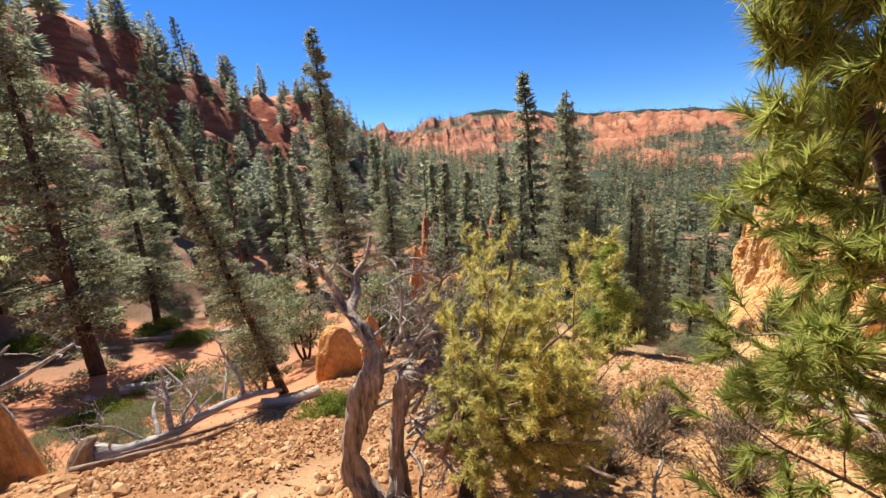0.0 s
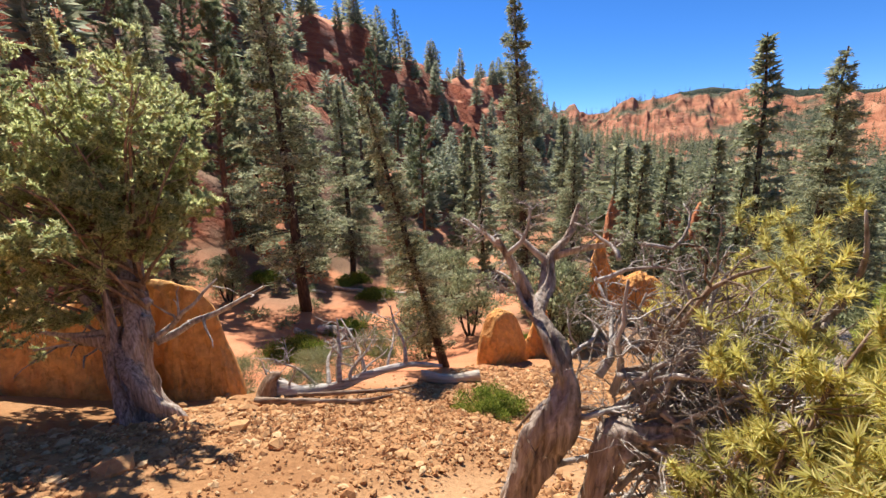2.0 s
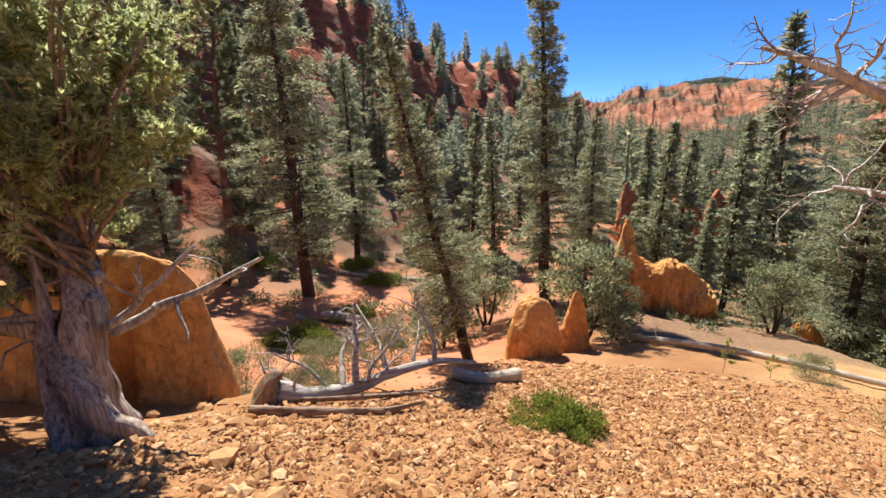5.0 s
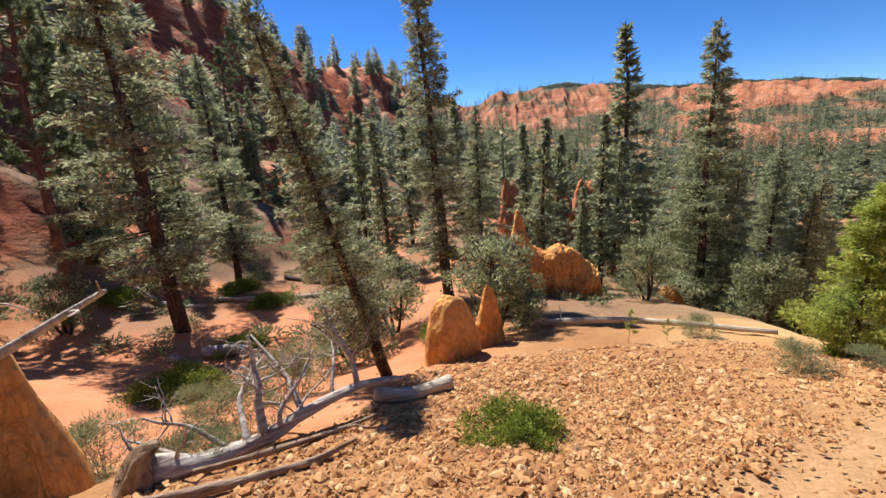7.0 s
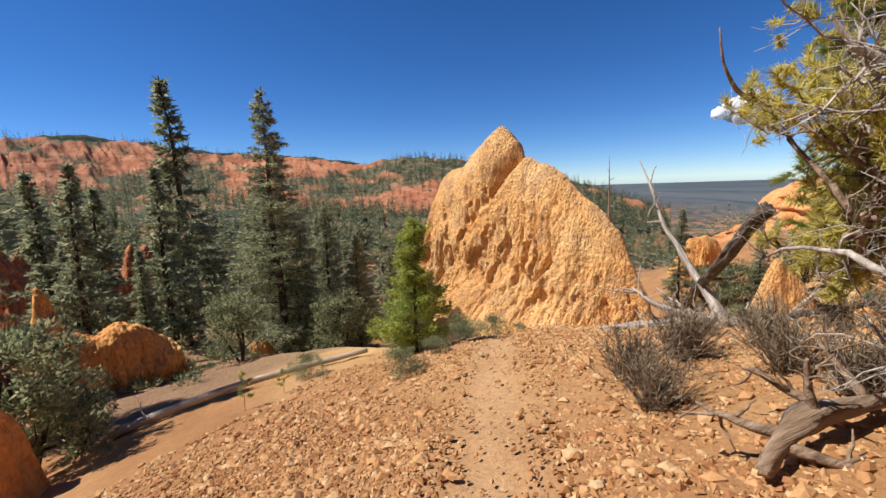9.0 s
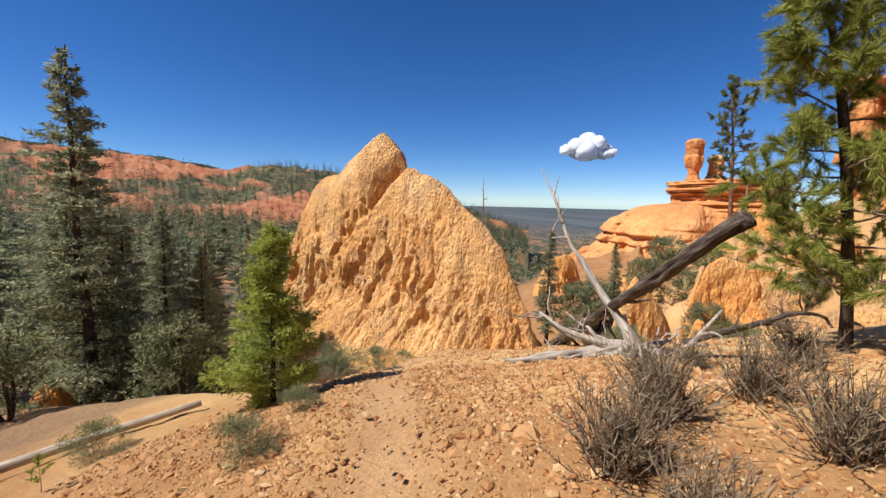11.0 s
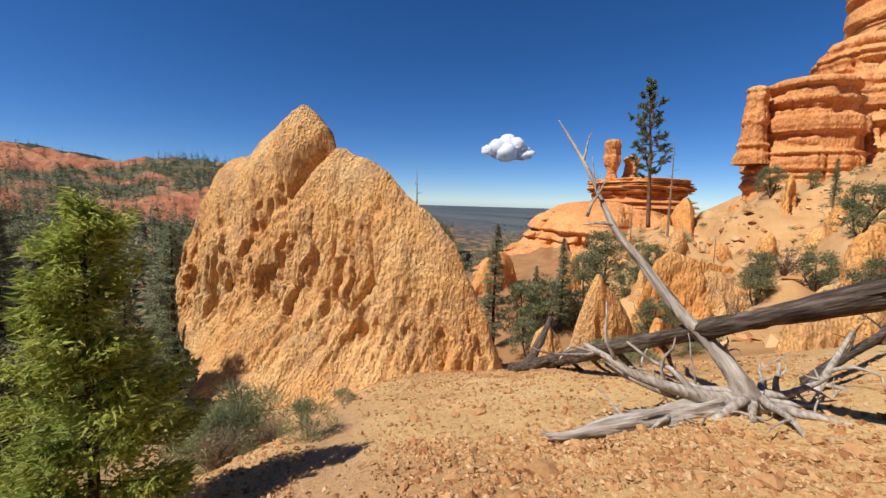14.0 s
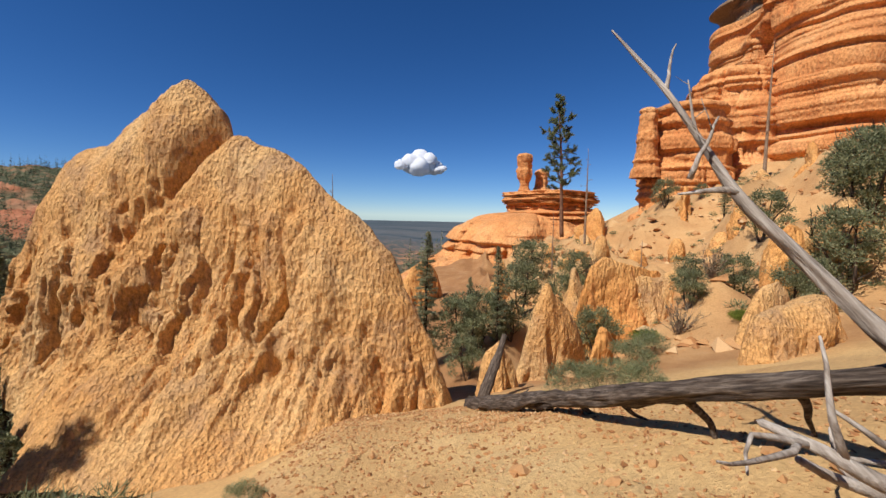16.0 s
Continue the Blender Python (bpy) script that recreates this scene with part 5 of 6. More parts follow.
def old_juniper():
    rng = np.random.default_rng(83)
    x, y = -6.25, 4.75
    g = gz(x, y)
    tree = thing("old_juniper", "ancient gnarled juniper with a grey twisted trunk", "tree", (x, y, g))
    V = lambda a, b, c: np.array((a - x, b - y, c - g))
    trunk = Bag()
    trunk.tube([V(-6.25, 4.45, g - 0.2), V(-6.38, 4.52, g + 0.3), V(-6.5, 4.75, g + 0.75), V(-6.6, 4.9, g + 1.2), V(-6.95, 5.05, g + 1.75), V(-7.25, 5.15, g + 2.2), V(-7.4, 5.25, g + 2.8)], [0.17, 0.13, 0.12, 0.125, 0.09, 0.065, 0.04], 24, 0.65, 3, 7, False, 2.5)
    trunk.tube([V(-6.0, 4.86, gz(-6.0, 4.86) - 0.05), V(-6.1, 4.76, gz(-6.1, 4.76) + 0.1), V(-6.22, 4.64, g + 0.3), V(-6.3, 4.6, g + 0.62), V(-6.65, 4.65, g + 0.95), V(-7.2, 4.5, g + 1.0)], [0.045, 0.09, 0.12, 0.115, 0.09, 0.04], 16, 0.5, 6, 7, False, 2.5)
    trunk.tube([V(-6.6, 4.9, g - 0.15), V(-6.55, 4.85, g + 0.5), V(-6.5, 4.9, g + 1.2)], [0.15, 0.11, 0.08], 14, 0.5, 7, 7, False, 3)
    for k in range(5):
        a = k * 1.26
        ring = [V(-6.36 + 0.17 * math.cos(a) + dx, 4.6 + 0.17 * math.sin(a) + dy, g + z) for dx, dy, z in ((0.2 * math.cos(a), 0.2 * math.sin(a), -0.1), (0.0, 0.0, 0.25), (-0.22, 0.06, 0.65), (-0.36, 0.2, 1.1), (-0.62 + 0.2 * math.cos(a + 1), 0.3 + 0.2 * math.sin(a + 1), 1.6))]
        strand = Bag()
        strand.tube(ring, [0.05, 0.06, 0.05, 0.05, 0.03], 10, 0.6, 40 + k, 7, False, 3)
        part("root", strand.mesh("root", MAT["trunkwood"]), tree)
    part("trunk", trunk.mesh("trunk", MAT["trunkwood"]), tree, "grey-brown twisted trunk with splayed roots")
    for s, w, l, r in [((-6.4, 4.95, g + 0.9), (0.9, 0.75, 0.32), 1.4, 0.055), ((-6.4, 4.9, g + 0.95), (0.55, 0.6, 0.8), 1.1, 0.04), ((-6.5, 4.9, g + 1.1), (-0.9, -0.35, 0.05), 1.5, 0.06), ((-6.5, 5.0, g + 1.35), (-0.9, -0.1, 0.45), 1.4, 0.05), ((-6.5, 5.0, g + 1.1), (-0.9, -0.5, -0.1), 1.4, 0.045)]:
        dead = Bag()
        branch_out(dead, crooked(V(*s), w, l, rng, 6, 0.16, 0.0), r, rng, 1, 4, 0.35, 8, 0.25, 0.0)
        part("dead_limb", dead.mesh("dead_limb", MAT["deadwood"]), tree, "bleached bare limb")
    for k in range(72):
        low = k % 3 == 0
        c = np.array(((-8.0 if low else -7.35) + 0.8 * rng.normal(), 4.85 + 0.6 * rng.normal(), (0.6 if low else 1.85) + 0.5 * rng.normal()))
        if c[0] > -6.9:
            c[2] = max(c[2], 1.25)
        start = np.array((-6.55, 5.0, g + (1.2 if low else 1.8) + 0.5 * rng.random()))
        bough(tree, V(*start), c - start, np.linalg.norm(c - start), 0.025, rng, 0.06, 0.022, 80, MAT["juniper"], "yellow-green scaly sprays", 6, 2, 0.8, 0.22)


old_juniper()


# ---- dead wood ----
def deadfall(name, label, base, pts, radii, mat, limbs=(), seed=0, sides=12, rib=0.25, twig_mat=None, blunt=True, category="log"):
    """A fallen trunk along pts (world), with limbs (start, way, length, radius, depth, count)."""
    rng = np.random.default_rng(seed)
    ob = thing(name, label, category, base)
    turn = (Vector(pts[-1]) - Vector(pts[0])).to_track_quat("Z", "Y")
    ob.rotation_mode = "QUATERNION"
    ob.rotation_quaternion = turn
    back = np.array(turn.to_matrix())
    o = np.array(base, float)
    bag = Bag()
    bag.tube([(np.array(p, float) - o) @ back for p in pts], radii, sides, rib, seed, 6, blunt, 2.5)
    part("trunk", bag.mesh("trunk", MAT[mat]), ob)
    for s, w, l, r, depth, count in limbs:
        b = Bag()
        branch_out(b, crooked((np.array(s, float) - o) @ back, np.array(w, float) @ back, l, rng, 6, 0.17, 0.0), r, rng, depth, count, 0.5, 7, 0.28, 0.0)
        part("limb", b.mesh("limb", MAT[twig_mat or mat]), ob)
    return ob


def on(x, y, up=0.0):
    return (x, y, gz(x, y) + up)


deadfall("fallen_snag", "bleached grey fallen snag with bare branching limbs", on(-6.1, 6.5),
         [on(-6.25, 6.35, 0.12), on(-5.9, 6.75, 0.1), on(-5.6, 7.2, 0.14), on(-5.35, 7.7, 0.28), on(-4.95, 8.4, 0.42), on(-4.6, 9.0, 0.4)], [0.12, 0.08, 0.075, 0.065, 0.05, 0.03], "deadwood",
         [(on(-5.6, 7.15, 0.15), (-0.3, 0.45, 0.8), 1.1, 0.055, 2, 6), (on(-5.7, 7.0, 0.12), (-0.6, 0.6, 0.6), 1.1, 0.045, 2, 6), (on(-5.4, 7.6, 0.25), (-0.5, 0.8, 0.7), 1.3, 0.045, 2, 6),
          (on(-5.0, 8.3, 0.4), (-0.25, 0.6, 0.95), 1.2, 0.045, 2, 5), (on(-6.2, 6.4, 0.1), (-0.5, 0.3, 0.75), 0.5, 0.03, 1, 3), (on(-6.1, 6.5, 0.1), (0.05, 0.55, 0.8), 0.5, 0.025, 1, 3), (on(-5.5, 7.3, 0.15), (0.6, 0.9, 0.2), 0.9, 0.025, 1, 4), (on(-5.8, 6.9, 0.12), (-0.7, 0.2, 0.7), 0.9, 0.035, 2, 6), (on(-5.5, 7.3, 0.2), (-0.2, 0.5, 0.9), 0.9, 0.035, 2, 6), (on(-6.0, 6.6, 0.1), (-0.6, -0.1, 0.6), 0.7, 0.03, 2, 5), (on(-5.2, 8.0, 0.3), (-0.6, 0.4, 0.8), 0.9, 0.03, 2, 5)], 5, 12, 0.35)
hollow = Bag()
hollow.tube([np.array(p) - np.array(on(-6.3, 6.3)) for p in (on(-6.35, 6.2, -0.1), on(-6.3, 6.3, 0.12), on(-6.22, 6.36, 0.3), on(-6.1, 6.4, 0.38))], [0.14, 0.15, 0.11, 0.04], 14, 0.45, 12, 5)
tagged(new("stump", hollow.mesh("stump", MAT["browndead"])), "split grey root stump of a fallen snag", "stump").location = on(-6.3, 6.3)
deadfall("fallen_log", "short weathered log lying on the scree slope", on(-4.0, 9.35), [on(-5.0, 8.85, 0.1), on(-4.5, 9.1, 0.1), on(-3.95, 9.4, 0.12)], [0.1, 0.115, 0.12], "palelog", (), 6, 16, 0.1)
deadfall("fallen_branch", "long brown fallen branch along the scree edge", on(-4.6, 6.9), [on(-5.9, 5.75, 0.06), on(-5.2, 6.2, 0.06), on(-4.8, 6.7, 0.05), on(-4.55, 7.1, 0.06)], [0.05, 0.045, 0.035, 0.02], "browndead", (), 7, 10, 0.3)
deadfall("fallen_branch", "grey-brown fallen branch beside the snag", on(-5.0, 7.6), [on(-5.9, 6.5, 0.05), on(-5.3, 7.0, 0.06), on(-4.9, 7.6, 0.06), on(-4.6, 8.0, 0.1)], [0.03, 0.03, 0.025, 0.015], "browndead", [(on(-4.9, 7.6, 0.06), (0.6, 0.8, 0.1), 0.7, 0.018, 1, 4)], 8, 8, 0.25)
deadfall("fallen_log", "long bleached fallen trunk below the scree", on(0.2, 14.1), [on(-2.2, 15.3, 0.12), on(-0.6, 14.5, 0.16), on(0.9, 13.8, 0.16), on(2.6, 12.9, 0.14)], [0.095, 0.085, 0.075, 0.055], "palelog", [(on(-1.6, 15.0, 0.1), (0.2, 0.9, 0.3), 0.7, 0.02, 1, 3)], 9, 12, 0.1)
for k, (ax, ay, bx, by, r) in enumerate([(-19.0, 23.0, -12.5, 24.0, 0.14), (-17.5, 27.5, -13.0, 26.2, 0.17), (-17.0, 28.6, -13.4, 27.6, 0.16), (-24.0, 22.4, -18.5, 21.5, 0.12), (-13.8, 15.6, -12.2, 15.9, 0.2), (-14.8, 15.2, -13.2, 14.7, 0.13)]):
    deadfall("fallen_log", "dark fallen log under the conifers" if k in (1, 2) else "grey fallen log under the conifers", on(ax, ay), [on(ax, ay, r), on((ax + bx) / 2, (ay + by) / 2, r), on(bx, by, r)], [r, r * 0.9, r * 0.7], "darklog" if k in (1, 2) else "deadwood", (), 20 + k, 10, 0.2)

# root snag and the long fallen trunk before the fin
deadfall("uprooted_snag", "leaning silver-grey snag on splayed dead roots", on(5.0, 6.0),
         [on(5.05, 5.95, -0.05), (5.1, 6.15, -1.85), (5.45, 6.6, -1.35), (5.68, 6.95, -0.9), (5.82, 7.21, -0.56), (6.0, 7.4, -0.15), (6.14, 7.57, 0.19), (6.3, 7.75, 0.5), (6.42, 7.9, 0.75)], [0.15, 0.085, 0.055, 0.043, 0.035, 0.027, 0.02, 0.013, 0.006], "deadwood",
         [((6.14, 7.57, 0.19), (0.15, -0.1, 0.9), 0.4, 0.018, 0, 0), ((5.82, 7.21, -0.56), (0.05, 0.9, 0.3), 0.35, 0.03, 0, 0), ((5.86, 7.5, -0.47), (0.05, 0.1, 0.95), 0.5, 0.022, 1, 2), ((6.0, 7.4, -0.15), (-0.1, 0.5, 0.8), 0.4, 0.014, 1, 2),
          (on(5.0, 6.1, 0.12), (-0.25, 0.95, -0.22), 1.5, 0.08, 1, 4), (on(5.0, 6.1, 0.06), (0.1, 0.95, -0.2), 1.2, 0.07, 1, 3), (on(5.1, 5.9, 0.1), (0.4, -0.9, 0.06), 1.6, 0.07, 1, 3), (on(5.0, 5.9, 0.08), (-0.75, -0.3, 0.02), 0.7, 0.06, 1, 4),
          (on(5.1, 5.9, 0.12), (0.7, -0.8, 0.02), 1.5, 0.06, 1, 3), (on(4.95, 6.05, 0.15), (-0.6, 0.6, -0.15), 0.8, 0.06, 1, 4), (on(5.0, 5.9, 0.1), (-0.1, -0.9, -0.02), 1.2, 0.06, 1, 4), (on(5.1, 6.0, 0.15), (0.3, 0.0, 0.8), 0.5, 0.04, 1, 2), (on(5.2, 5.7, 0.1), (0.1, -0.2, 0.9), 0.3, 0.035, 0, 0)] + [(on(5.05 + 0.1 * math.cos(a), 5.95 + 0.1 * math.sin(a), 0.06 + 0.05 * (k % 3)), (math.cos(a), math.sin(a), -0.02 - 0.14 * math.sin(a)), 0.55 + 0.22 * (k % 4), 0.045 - 0.005 * (k % 4), 1, 3) for k, a in enumerate([0.5, 1.15, 1.7, 2.2, 2.8, 3.5, 4.1, 4.45, 4.8, 5.2, 5.7])], 31, 16, 0.4, category="snag")
LA, LB = np.array((12.3, 8.97, -5.12)), np.array((5.0, 6.25, -1.42))
deadfall("dead_tree", "long dark dead trunk propped across the slope", on(12.3, 9.0),
         [LA + (LB - LA) * k for k in (0, 0.2, 0.4, 0.6, 0.8, 1.0, 1.15, 1.38)], [0.15, 0.135, 0.118, 0.105, 0.094, 0.085, 0.077, 0.065], "darklog",
         [(LA + (LB - LA) * k, w, l, r, 0, 0) for k, w, l, r in ((0.42, (0.0, -0.5, -0.7), 0.6, 0.045), (0.52, (0.1, -0.7, -0.55), 0.75, 0.05), (0.62, (0.3, -0.6, -0.6), 0.6, 0.04), (0.74, (-0.1, -0.6, -0.6), 0.75, 0.05), (0.86, (0.2, -0.7, -0.4), 0.55, 0.045), (0.3, (0.2, -0.5, 0.5), 0.35, 0.03), (0.95, (0.2, -0.4, 0.3), 0.25, 0.03), (1.02, (0.3, -0.7, -0.3), 0.4, 0.035))], 32, 24, 0.42)
deadfall("fallen_branch", "dark hooked dead branch lying by the snag", on(6.9, 4.0), [on(5.6, 5.3, 0.08), on(6.2, 4.7, 0.2), on(6.9, 4.0, 0.26), on(7.5, 3.45, 0.36), on(8.0, 2.95, 0.34), on(8.1, 2.8, 0.15), on(7.95, 2.75, 0.02)], [0.06, 0.055, 0.045, 0.038, 0.03, 0.025, 0.02], "darklog", [(on(6.3, 4.6, 0.2), (0.5, -0.3, 0.6), 0.5, 0.02, 1, 4), (on(6.9, 4.0, 0.2), (-0.4, -0.6, 0.3), 0.6, 0.022, 1, 4), (on(7.3, 3.6, 0.2), (0.6, 0.2, 0.4), 0.5, 0.02, 1, 4)], 36, 12, 0.45)
deadfall("fallen_branch", "split silver-grey limb lying by the snag roots", on(4.6, 7.0), [on(5.0, 6.2, 0.1), on(4.78, 6.75, 0.1), on(4.5, 7.25, 0.07), on(4.3, 7.65, 0.05), on(4.3, 7.85, 0.14)], [0.09, 0.085, 0.06, 0.035, 0.015], "deadwood", [(on(4.8, 6.7, 0.08), (-0.6, 0.5, 0.1), 0.5, 0.03, 1, 3), (on(4.6, 7.1, 0.08), (0.5, 0.6, 0.3), 0.4, 0.02, 1, 3)], 37, 18, 0.75)
deadfall("fallen_branch", "short dark dead branch against a spire", on(14.0, 8.4), [on(13.6, 8.7, 0.0), (14.4, 8.3, -4.9), (15.0, 8.0, -4.2)], [0.16, 0.13, 0.08], "darklog", (), 33, 10, 0.3)
deadfall("root_stump", "torn grey root stump beside the trail", on(-0.4, 4.7), [on(-0.9, 4.85, 0.08), on(-0.5, 4.75, 0.16), on(-0.1, 4.5, 0.12), on(0.3, 4.2, 0.05)], [0.03, 0.055, 0.05, 0.025], "browndead", [(on(-0.4, 4.7, 0.14), (-0.3, 0.2, 0.5), 0.35, 0.035, 1, 5), (on(0.0, 4.5, 0.1), (0.1, 0.4, 0.4), 0.4, 0.03, 1, 5), (on(-0.7, 4.8, 0.12), (0.1, -0.5, 0.1), 0.5, 0.035, 1, 5), (on(-0.6, 4.8, 0.15), (-0.5, 0.5, 0.1), 0.4, 0.04, 1, 4), (on(-0.2, 4.6, 0.1), (0.4, 0.6, 0.1), 0.5, 0.04, 1, 4), (on(-0.1, 4.5, 0.1), (0.3, -0.6, 0.3), 0.5, 0.03, 1, 3)], 34, 12, 0.6, category="stump")
deadfall("fallen_log", "pale broken log beside the twisted pine", on(-0.2, 2.9), [on(-0.75, 3.0, 0.06), on(-0.2, 2.95, 0.08), on(0.4, 3.2, 0.06)], [0.06, 0.075, 0.05], "deadwood", [(on(-0.2, 2.95, 0.08), (0.5, 0.3, 0.7), 0.5, 0.02, 1, 4), (on(0.1, 3.1, 0.06), (0.3, 0.6, 0.5), 0.6, 0.02, 1, 4), (on(-0.5, 3.0, 0.06), (-0.4, 0.5, 0.5), 0.4, 0.015, 1, 3)], 35, 10, 0.3)


def dead_pole(x, y, tall, seed, label, r=0.0, count=12):
    deadfall("dead_tree", label, on(x, y), [on(x, y, -0.2), on(x + 0.05, y, tall * 0.5), on(x - 0.05, y + 0.05, tall)], [r or tall * 0.013, tall * 0.009, 0.012], "browndead",
             [(on(x, y, tall * (0.3 + 0.65 * k / count)), (math.cos(k * 2.4), math.sin(k * 2.4), 0.2), tall * 0.10 * (1.2 - k / count), tall * 0.002 + 0.006, 1, 2) for k in range(count)], seed, 7, 0.1, category="tree", blunt=False)


dead_pole(38.6, 21.4, 15.5, 41, "bare dead tree standing against the sky")
dead_pole(27.0, -0.4, 5.6, 42, "thin charred dead tree in the gully")
dead_pole(45.0, -1.8, 9.5, 43, "thin bare dead pole beside a pine")
dead_pole(41.0, 2.0, 5.0, 44, "leaning dead tree in the gully", 0.12)
dead_pole(48.0, -20.0, 14.0, 45, "bare dead tree before the cliff")
dead_pole(7.2, 44.0, 7.0, 46, "pinkish bare dead tree in the valley", 0.1, 22)
for k, (x, y) in enumerate([(30.0, 2.6), (31.5, 4.2), (29.0, -6.2), (22.8, -1.9), (33, 0.4), (20.2, 0.6)]):
    place(brush("dead_bush", "charred leafless bush on the orange slope", 1.6, 1.3, 90 + k, stems=34, fine=0.012, group="dead bushes"), [(x, y, 0.9, k * 60, 0, 0)])


# ---- forest and shrubs too many to count ----
def forest(name, label, spots, seed, mat, per=80, level=None, broad=1.0, taper=1.0):
    rng = np.random.default_rng(seed)
    bag = Bag()
    x, y, h = (np.asarray(a, float) for a in zip(*spots))
    z = ground_z(x, y) if level is None else np.asarray(level, float)
    n = len(x)
    f = rng.uniform(0.04, 1.0, (n, per)) ** 1.15
    a = rng.uniform(0, 2 * math.pi, (n, per))
    r = (1 - f) ** taper * h[:, None] * broad * rng.uniform(0.10, 0.19, (n, 1)) * rng.uniform(0.45, 1.15, (n, per)) + 0.05
    px = x[:, None] + np.cos(a) * r * 0.35
    py = y[:, None] + np.sin(a) * r * 0.35
    pz = z[:, None] + h[:, None] * f
    d = np.stack([np.cos(a), np.sin(a), rng.uniform(-0.45, 0.35, (n, per)) + 0.6 * f], -1)
    bag.blades(np.stack([px, py, pz], -1).reshape(-1, 3), d.reshape(-1, 3), (r * 0.9 + 0.25).ravel(), (h[:, None] * 0.055 * (1.15 - f)).ravel() + 0.12, rng)
    for i in range(n):
        bag.add([(x[i] - h[i] * 0.012, y[i], z[i] - 0.3), (x[i] + h[i] * 0.012, y[i], z[i] - 0.3), (x[i], y[i] + h[i] * 0.012, z[i] - 0.3), (x[i], y[i], z[i] + h[i] * 0.98)], [(0, 1, 3), (1, 2, 3), (2, 0, 3)])
    return tagged(new(name, bag.mesh(name, MAT[mat], False)), label, "forest", kind="stuff")


def scatter(count, seed, test, box, tall):
    rng = np.random.default_rng(seed)
    spots = []
    while len(spots) < count:
        x, y = rng.uniform(box[0], box[1]), rng.uniform(box[2], box[3])
        if test(x, y, rng.random()):
            spots.append((x, y, rng.uniform(*tall)))
    return spots


def clump(x, y, s=0.05, seed=50):
    return float(vnoise(x * s, y * s, 0, seed)) * 0.5 + 0.5


forest("valley_forest", "dense dark conifer forest filling the canyon floor", scatter(640, 61, lambda x, y, u: abs(x - 20) < y * 0.95 and (x > -8 - 0.05 * y) and not (x < 34 and y < 52) and u < 0.35 + 0.65 * clump(x, y), (-30, 240, 30, 240), (7, 17)), 62, "farneedle", 120, None, 1.45)
forest("far_forest", "distant conifers below the red cliffs", scatter(1300, 63, lambda x, y, u: math.hypot(x, y) < 470 and x < y * 1.9 + 20 and x > -60 - 0.02 * y and u < 0.2 + 0.8 * clump(x, y, 0.02), (-60, 420, 200, 440), (8, 15)), 64, "farneedle", 44)
forest("east_forest", "dark conifers on the slopes towards the plain", scatter(700, 65, lambda x, y, u: u < 0.25 + 0.75 * clump(x, y, 0.03) and y > 14 + 0.0 * x, (80, 420, 12, 200), (6, 12)), 66, "farneedle", 44)
forest("hill_forest", "scattered pines on the red hillside", scatter(230, 67, lambda x, y, u: (y > 46 or x < -42) and u < 0.15 + 0.85 * clump(x, y, 0.06) and u < 1.3 - y / 220 and u < (0.9 if x > -40 else 0.22), (-76, -21, 8, 250), (3.5, 10)), 68, "hillneedle", 300, None, 1.9, 0.6)


def ridge_forest():
    rng = np.random.default_rng(69)
    spots, level = [], []
    for ob, count in (("backdrop_ridge", 3800), ("backdrop_plateau", 900)):
        data = bpy.data.objects[ob].data
        co = np.empty(len(data.vertices) * 3, np.float32)
        data.vertices.foreach_get("co", co)
        co = co.reshape(-1, 3)
        wood = np.empty(len(co), np.float32)
        data.attributes["wood"].data.foreach_get("value", wood)
        got = 0
        for i in rng.integers(0 if ob == "backdrop_ridge" else int(len(co) * 0.6), int(len(co) * 0.95), count * 12):
            if got < count and rng.random() < 0.16 + 0.84 * wood[i] ** 1.3:
                spots.append((co[i][0], co[i][1], rng.uniform(5, 12)))
                level.append(co[i][2] - 0.6)
                got += 1
    forest("ridge_forest", "tiny distant conifers dotting the red mountainside", spots, 70, "ridgeneedle", 34, level, 1.25)


ridge_forest()


def shrub_stuff(name, label, count, seed, test, box, size, mat):
    rng = np.random.default_rng(seed)
    bag = Bag()
    for x, y, s in scatter(count, seed, test, box, size):
        n = 170
        d = rng.normal(size=(n, 3))
        d[:, 2] = np.abs(d[:, 2])
        d /= np.linalg.norm(d, axis=1)[:, None]
        p = np.array((x, y, gz(x, y))) + d * s * rng.uniform(0.2, 0.8, n)[:, None] * (1, 1, 0.7)
        bag.blades(p, d + rng.normal(size=(n, 3)) * 0.4, s * rng.uniform(0.12, 0.32, n), s * 0.07, rng)
    return tagged(new(name, bag.mesh(name, MAT[mat], False)), label, "shrubs", kind="stuff")


shrub_stuff("hillside_shrubs", "low grey-green shrubs dotting the red slopes", 950, 71, lambda x, y, u: x < -9 or y > 18, (-60, 12, 14, 110), (0.35, 1.1), "rabbitbrush")
shrub_stuff("slope_shrubs", "sparse low shrubs on the orange slope", 520, 72, lambda x, y, u: u < 0.8, (20, 62, -30, 6), (0.2, 0.75), "rabbitbrush")


# ---- stones ----
def pebble(rng, rough=0.35):
    me = bmesh.new()
    bmesh.ops.create_icosphere(me, subdivisions=1, radius=1.0)
    v = np.array([p.co[:] for p in me.verts])
    f = np.array([[p.index for p in q.verts] for q in me.faces])
    me.free()
    v = v * (1 + rough * rng.uniform(-1, 1, (len(v), 1))) * rng.uniform(0.6, 1.15, 3) * (1, 1, 0.65)
    return v, f


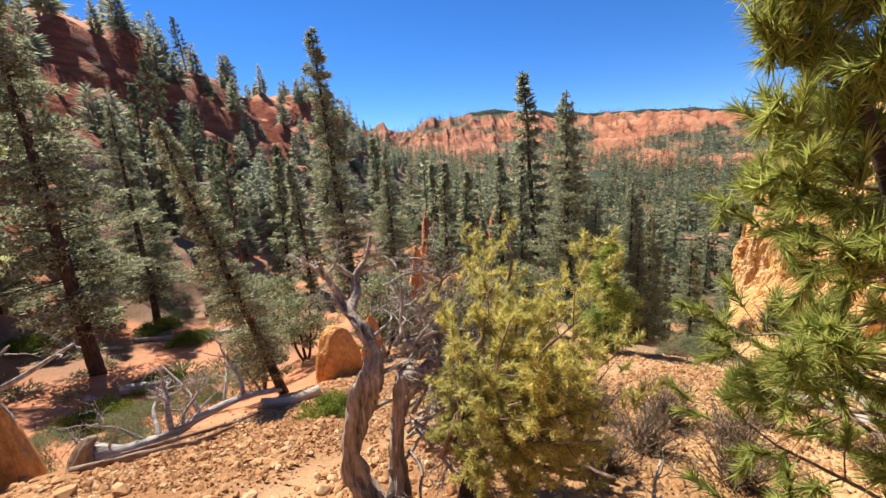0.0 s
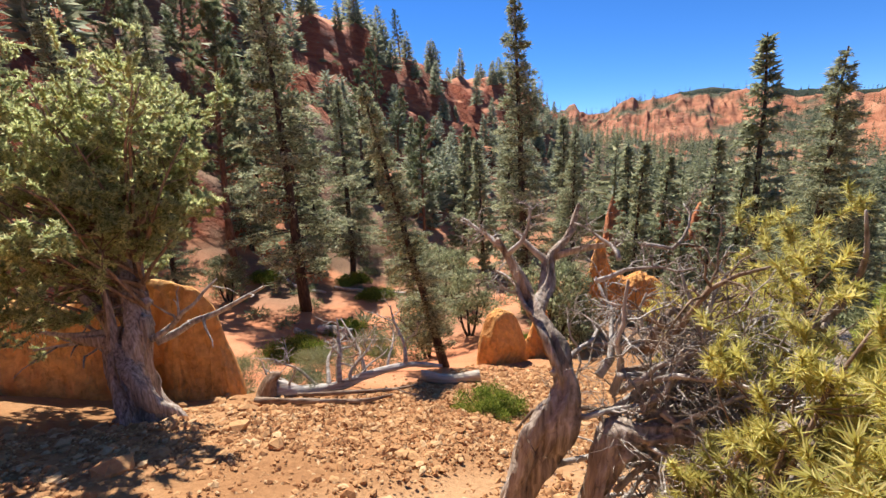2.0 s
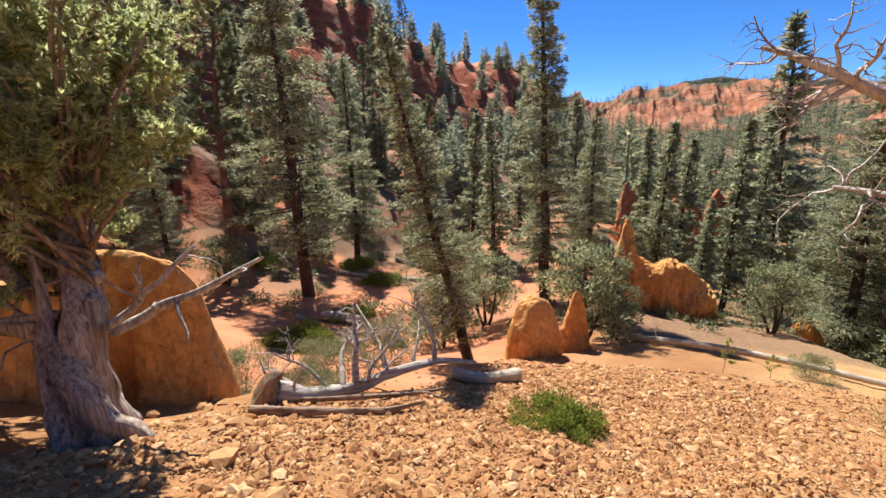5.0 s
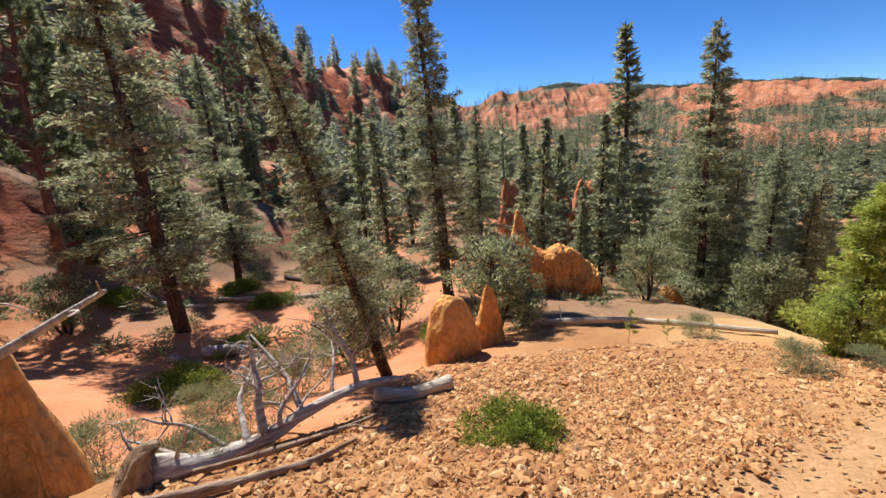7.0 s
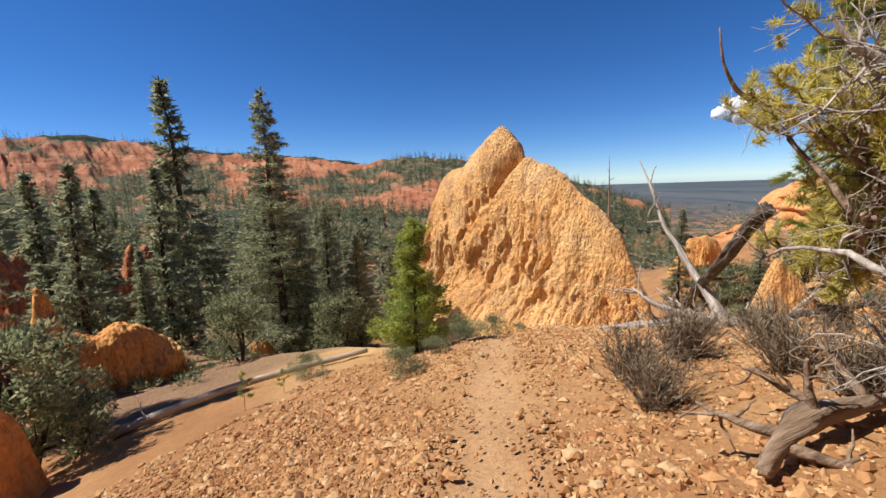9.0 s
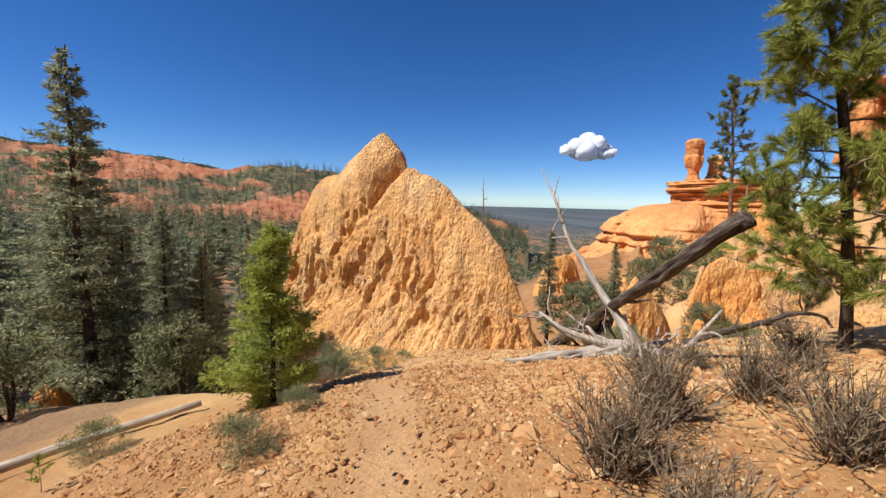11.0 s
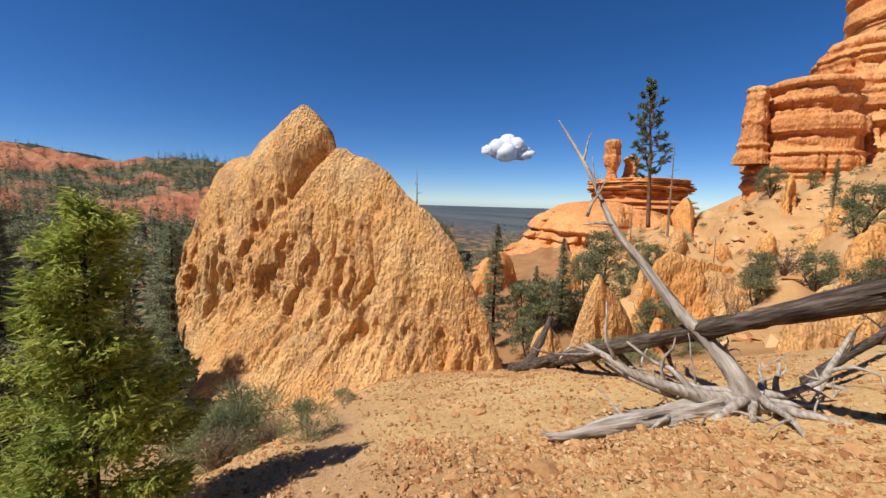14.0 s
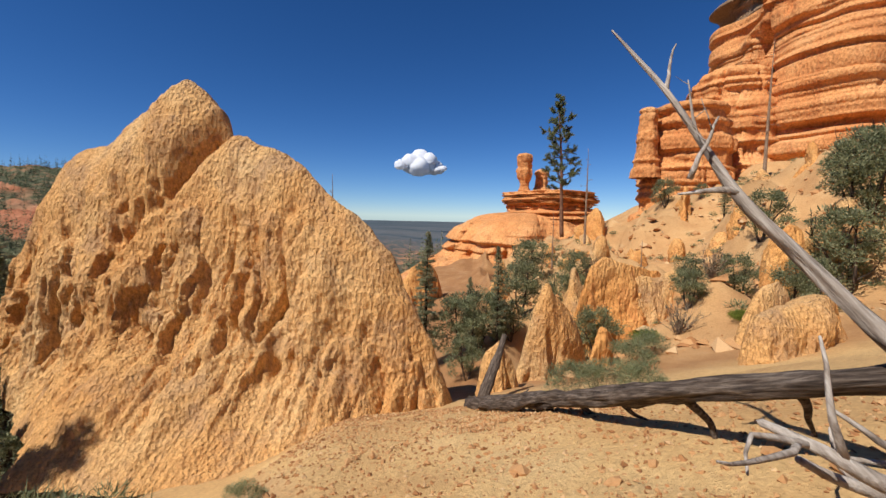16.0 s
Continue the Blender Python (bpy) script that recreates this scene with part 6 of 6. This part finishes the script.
def chip(rng):
    v = np.array([(1, 0, 0), (-1, 0, 0), (0, 1, 0), (0, -1, 0), (0, 0, 1), (0, 0, -1)], float)
    f = np.array([(0, 2, 4), (2, 1, 4), (1, 3, 4), (3, 0, 4), (2, 0, 5), (1, 2, 5), (3, 1, 5), (0, 3, 5)])
    return (v + rng.normal(size=(6, 3)) * 0.25) * rng.uniform(0.6, 1.15, 3) * (1, 1, 0.7), f


def stones(name, label, count, seed, region, size, mat="stone", fine=False):
    rng = np.random.default_rng(seed)
    kinds = [chip(rng) if fine else pebble(rng) for _ in range(12)]
    bag = Bag()
    got = 0
    while got < count:
        n = 2000
        x, y = rng.uniform(region[0], region[1], n), rng.uniform(region[2], region[3], n)
        td = trail_distance(x, y)
        dens = region[4](x, y) * (0.06 + 0.94 * smooth(0.1, 0.8, td))
        keep = rng.random(n) < dens
        level = ground_z(x, y)
        for px, py, pz in zip(x[keep], y[keep], level[keep]):
            s = size[0] * (size[1] / size[0]) ** (rng.random() ** 2.4)
            v, f = kinds[int(rng.integers(12))]
            a = rng.uniform(0, 6.283)
            c, q = math.cos(a), math.sin(a)
            w = v * s
            bag.add(np.c_[c * w[:, 0] - q * w[:, 1] + px, q * w[:, 0] + c * w[:, 1] + py, w[:, 2] + pz + s * 0.15], f)
            got += 1
            if got >= count:
                break
    return tagged(new(name, bag.mesh(name, MAT[mat], False)), label, "stones", kind="stuff")


def scree(x, y):
    return np.clip(0.3 + smooth(-0.2, 0.5, fbm(x * 0.3, y * 0.3, 0, 3, 77)) * 0.7 + 0.5 * np.exp(-((x + 1.5) ** 2 + (y - 8) ** 2) / 12), 0, 1) * smooth(14.5, 11.5, y) * np.where((x < -5) & (y > 7.2), 0.03, 1)


stones("scree_stones", "loose tan stones scattered over the slope", 9000, 81, (-6.5, 4.5, 2.6, 11.8, lambda x, y: scree(x, y) * (0.15 + 0.85 * smooth(1.0, -1.0, x))), (0.02, 0.07))
stones("scree_gravel", "fine tan gravel chips between the stones", 38000, 83, (-6.5, 4.5, 2.4, 11.0, scree), (0.010, 0.032), "stone", True)
stones("scree_chips", "thick cover of angular tan rock chips", 15000, 85, (-5.2, 0.2, 4.6, 10.0, lambda x, y: scree(x, y) * smooth(0.2, -1.2, x)), (0.016, 0.045), "stone", True)
stones("fin_talus", "small tan stones below the rock fin", 27000, 82, (0.5, 12.5, 4.0, 12.4, scree), (0.013, 0.045), "stone", True)
stones("slope_stones", "broken orange stones littering the far slope", 2600, 84, (17, 50, -24, 6, lambda x, y: np.ones_like(x)), (0.07, 0.5), "stone", True)


def loose_stones():
    rng = np.random.default_rng(91)
    meshes = []
    for k in range(10):
        v, f = pebble(rng, 0.3)
        meshes.append(mesh_from("stone", v, f, MAT["stone"], False))
    made = 0
    while made < 260:
        x, y = rng.uniform(-7, 7), rng.uniform(2.5, 12)
        if float(scree(np.array(x), np.array(y))) < rng.random() or float(trail_distance(np.array(x), np.array(y))) < 0.4:
            continue
        s = rng.uniform(0.055, 0.095) if rng.random() < 0.9 else rng.uniform(0.1, 0.15)
        ob = new("stone", meshes[made % 10])
        ob.parent = ground
        ob.matrix_basis = Matrix.Translation((x, y, gz(x, y) + s * 0.15)) @ Euler((rng.uniform(-0.3, 0.3), rng.uniform(-0.3, 0.3), rng.uniform(0, 6))).to_matrix().to_4x4() @ Matrix.Scale(s, 4)
        made += 1


loose_stones()


# ---- the one small cloud ----
def cloud():
    rng = np.random.default_rng(99)
    m, nt, b = shader("cloud_white", 1.0)
    b.inputs["Base Color"].default_value = (0.9, 0.9, 0.92, 1)
    soft = nt.nodes.new("ShaderNodeBsdfTranslucent")
    soft.inputs[0].default_value = (0.92, 0.92, 0.94, 1)
    both = nt.nodes.new("ShaderNodeMixShader")
    both.inputs[0].default_value = 0.35
    nt.links.new(b.outputs[0], both.inputs[1])
    nt.links.new(soft.outputs[0], both.inputs[2])
    nt.links.new(both.outputs[0], nt.nodes["Material Output"].inputs[0])
    bag = Bag()
    me = bmesh.new()
    bmesh.ops.create_icosphere(me, subdivisions=3, radius=1.0)
    v = np.array([p.co[:] for p in me.verts])
    f = np.array([[p.index for p in q.verts] for q in me.faces])
    me.free()
    for k in range(44):
        a = rng.normal() * 0.36
        a = max(-1, min(1, a))
        c = np.array((rng.normal() * 14, a * 105, 48 * rng.random() ** 1.3 * max(0.1, 1 - abs(a) * 1.1)))
        r = rng.uniform(26, 40) * max(0.4, 1 - abs(a) * 0.75)
        w = v * r * (1 + 0.16 * fbm(v[:, 0:1] * 2 + k, v[:, 1:2] * 2, v[:, 2:3] * 2, 3, k))
        w[:, 2] = np.where(w[:, 2] < 0, w[:, 2] * 0.7, w[:, 2])
        bag.add(w + c, f)
    ob = tagged(new("cloud", bag.mesh("cloud", m)), "small white puffy cloud in a clear blue sky", "cloud", kind="structure")
    ob.location = (1500, 213, 160)


cloud()
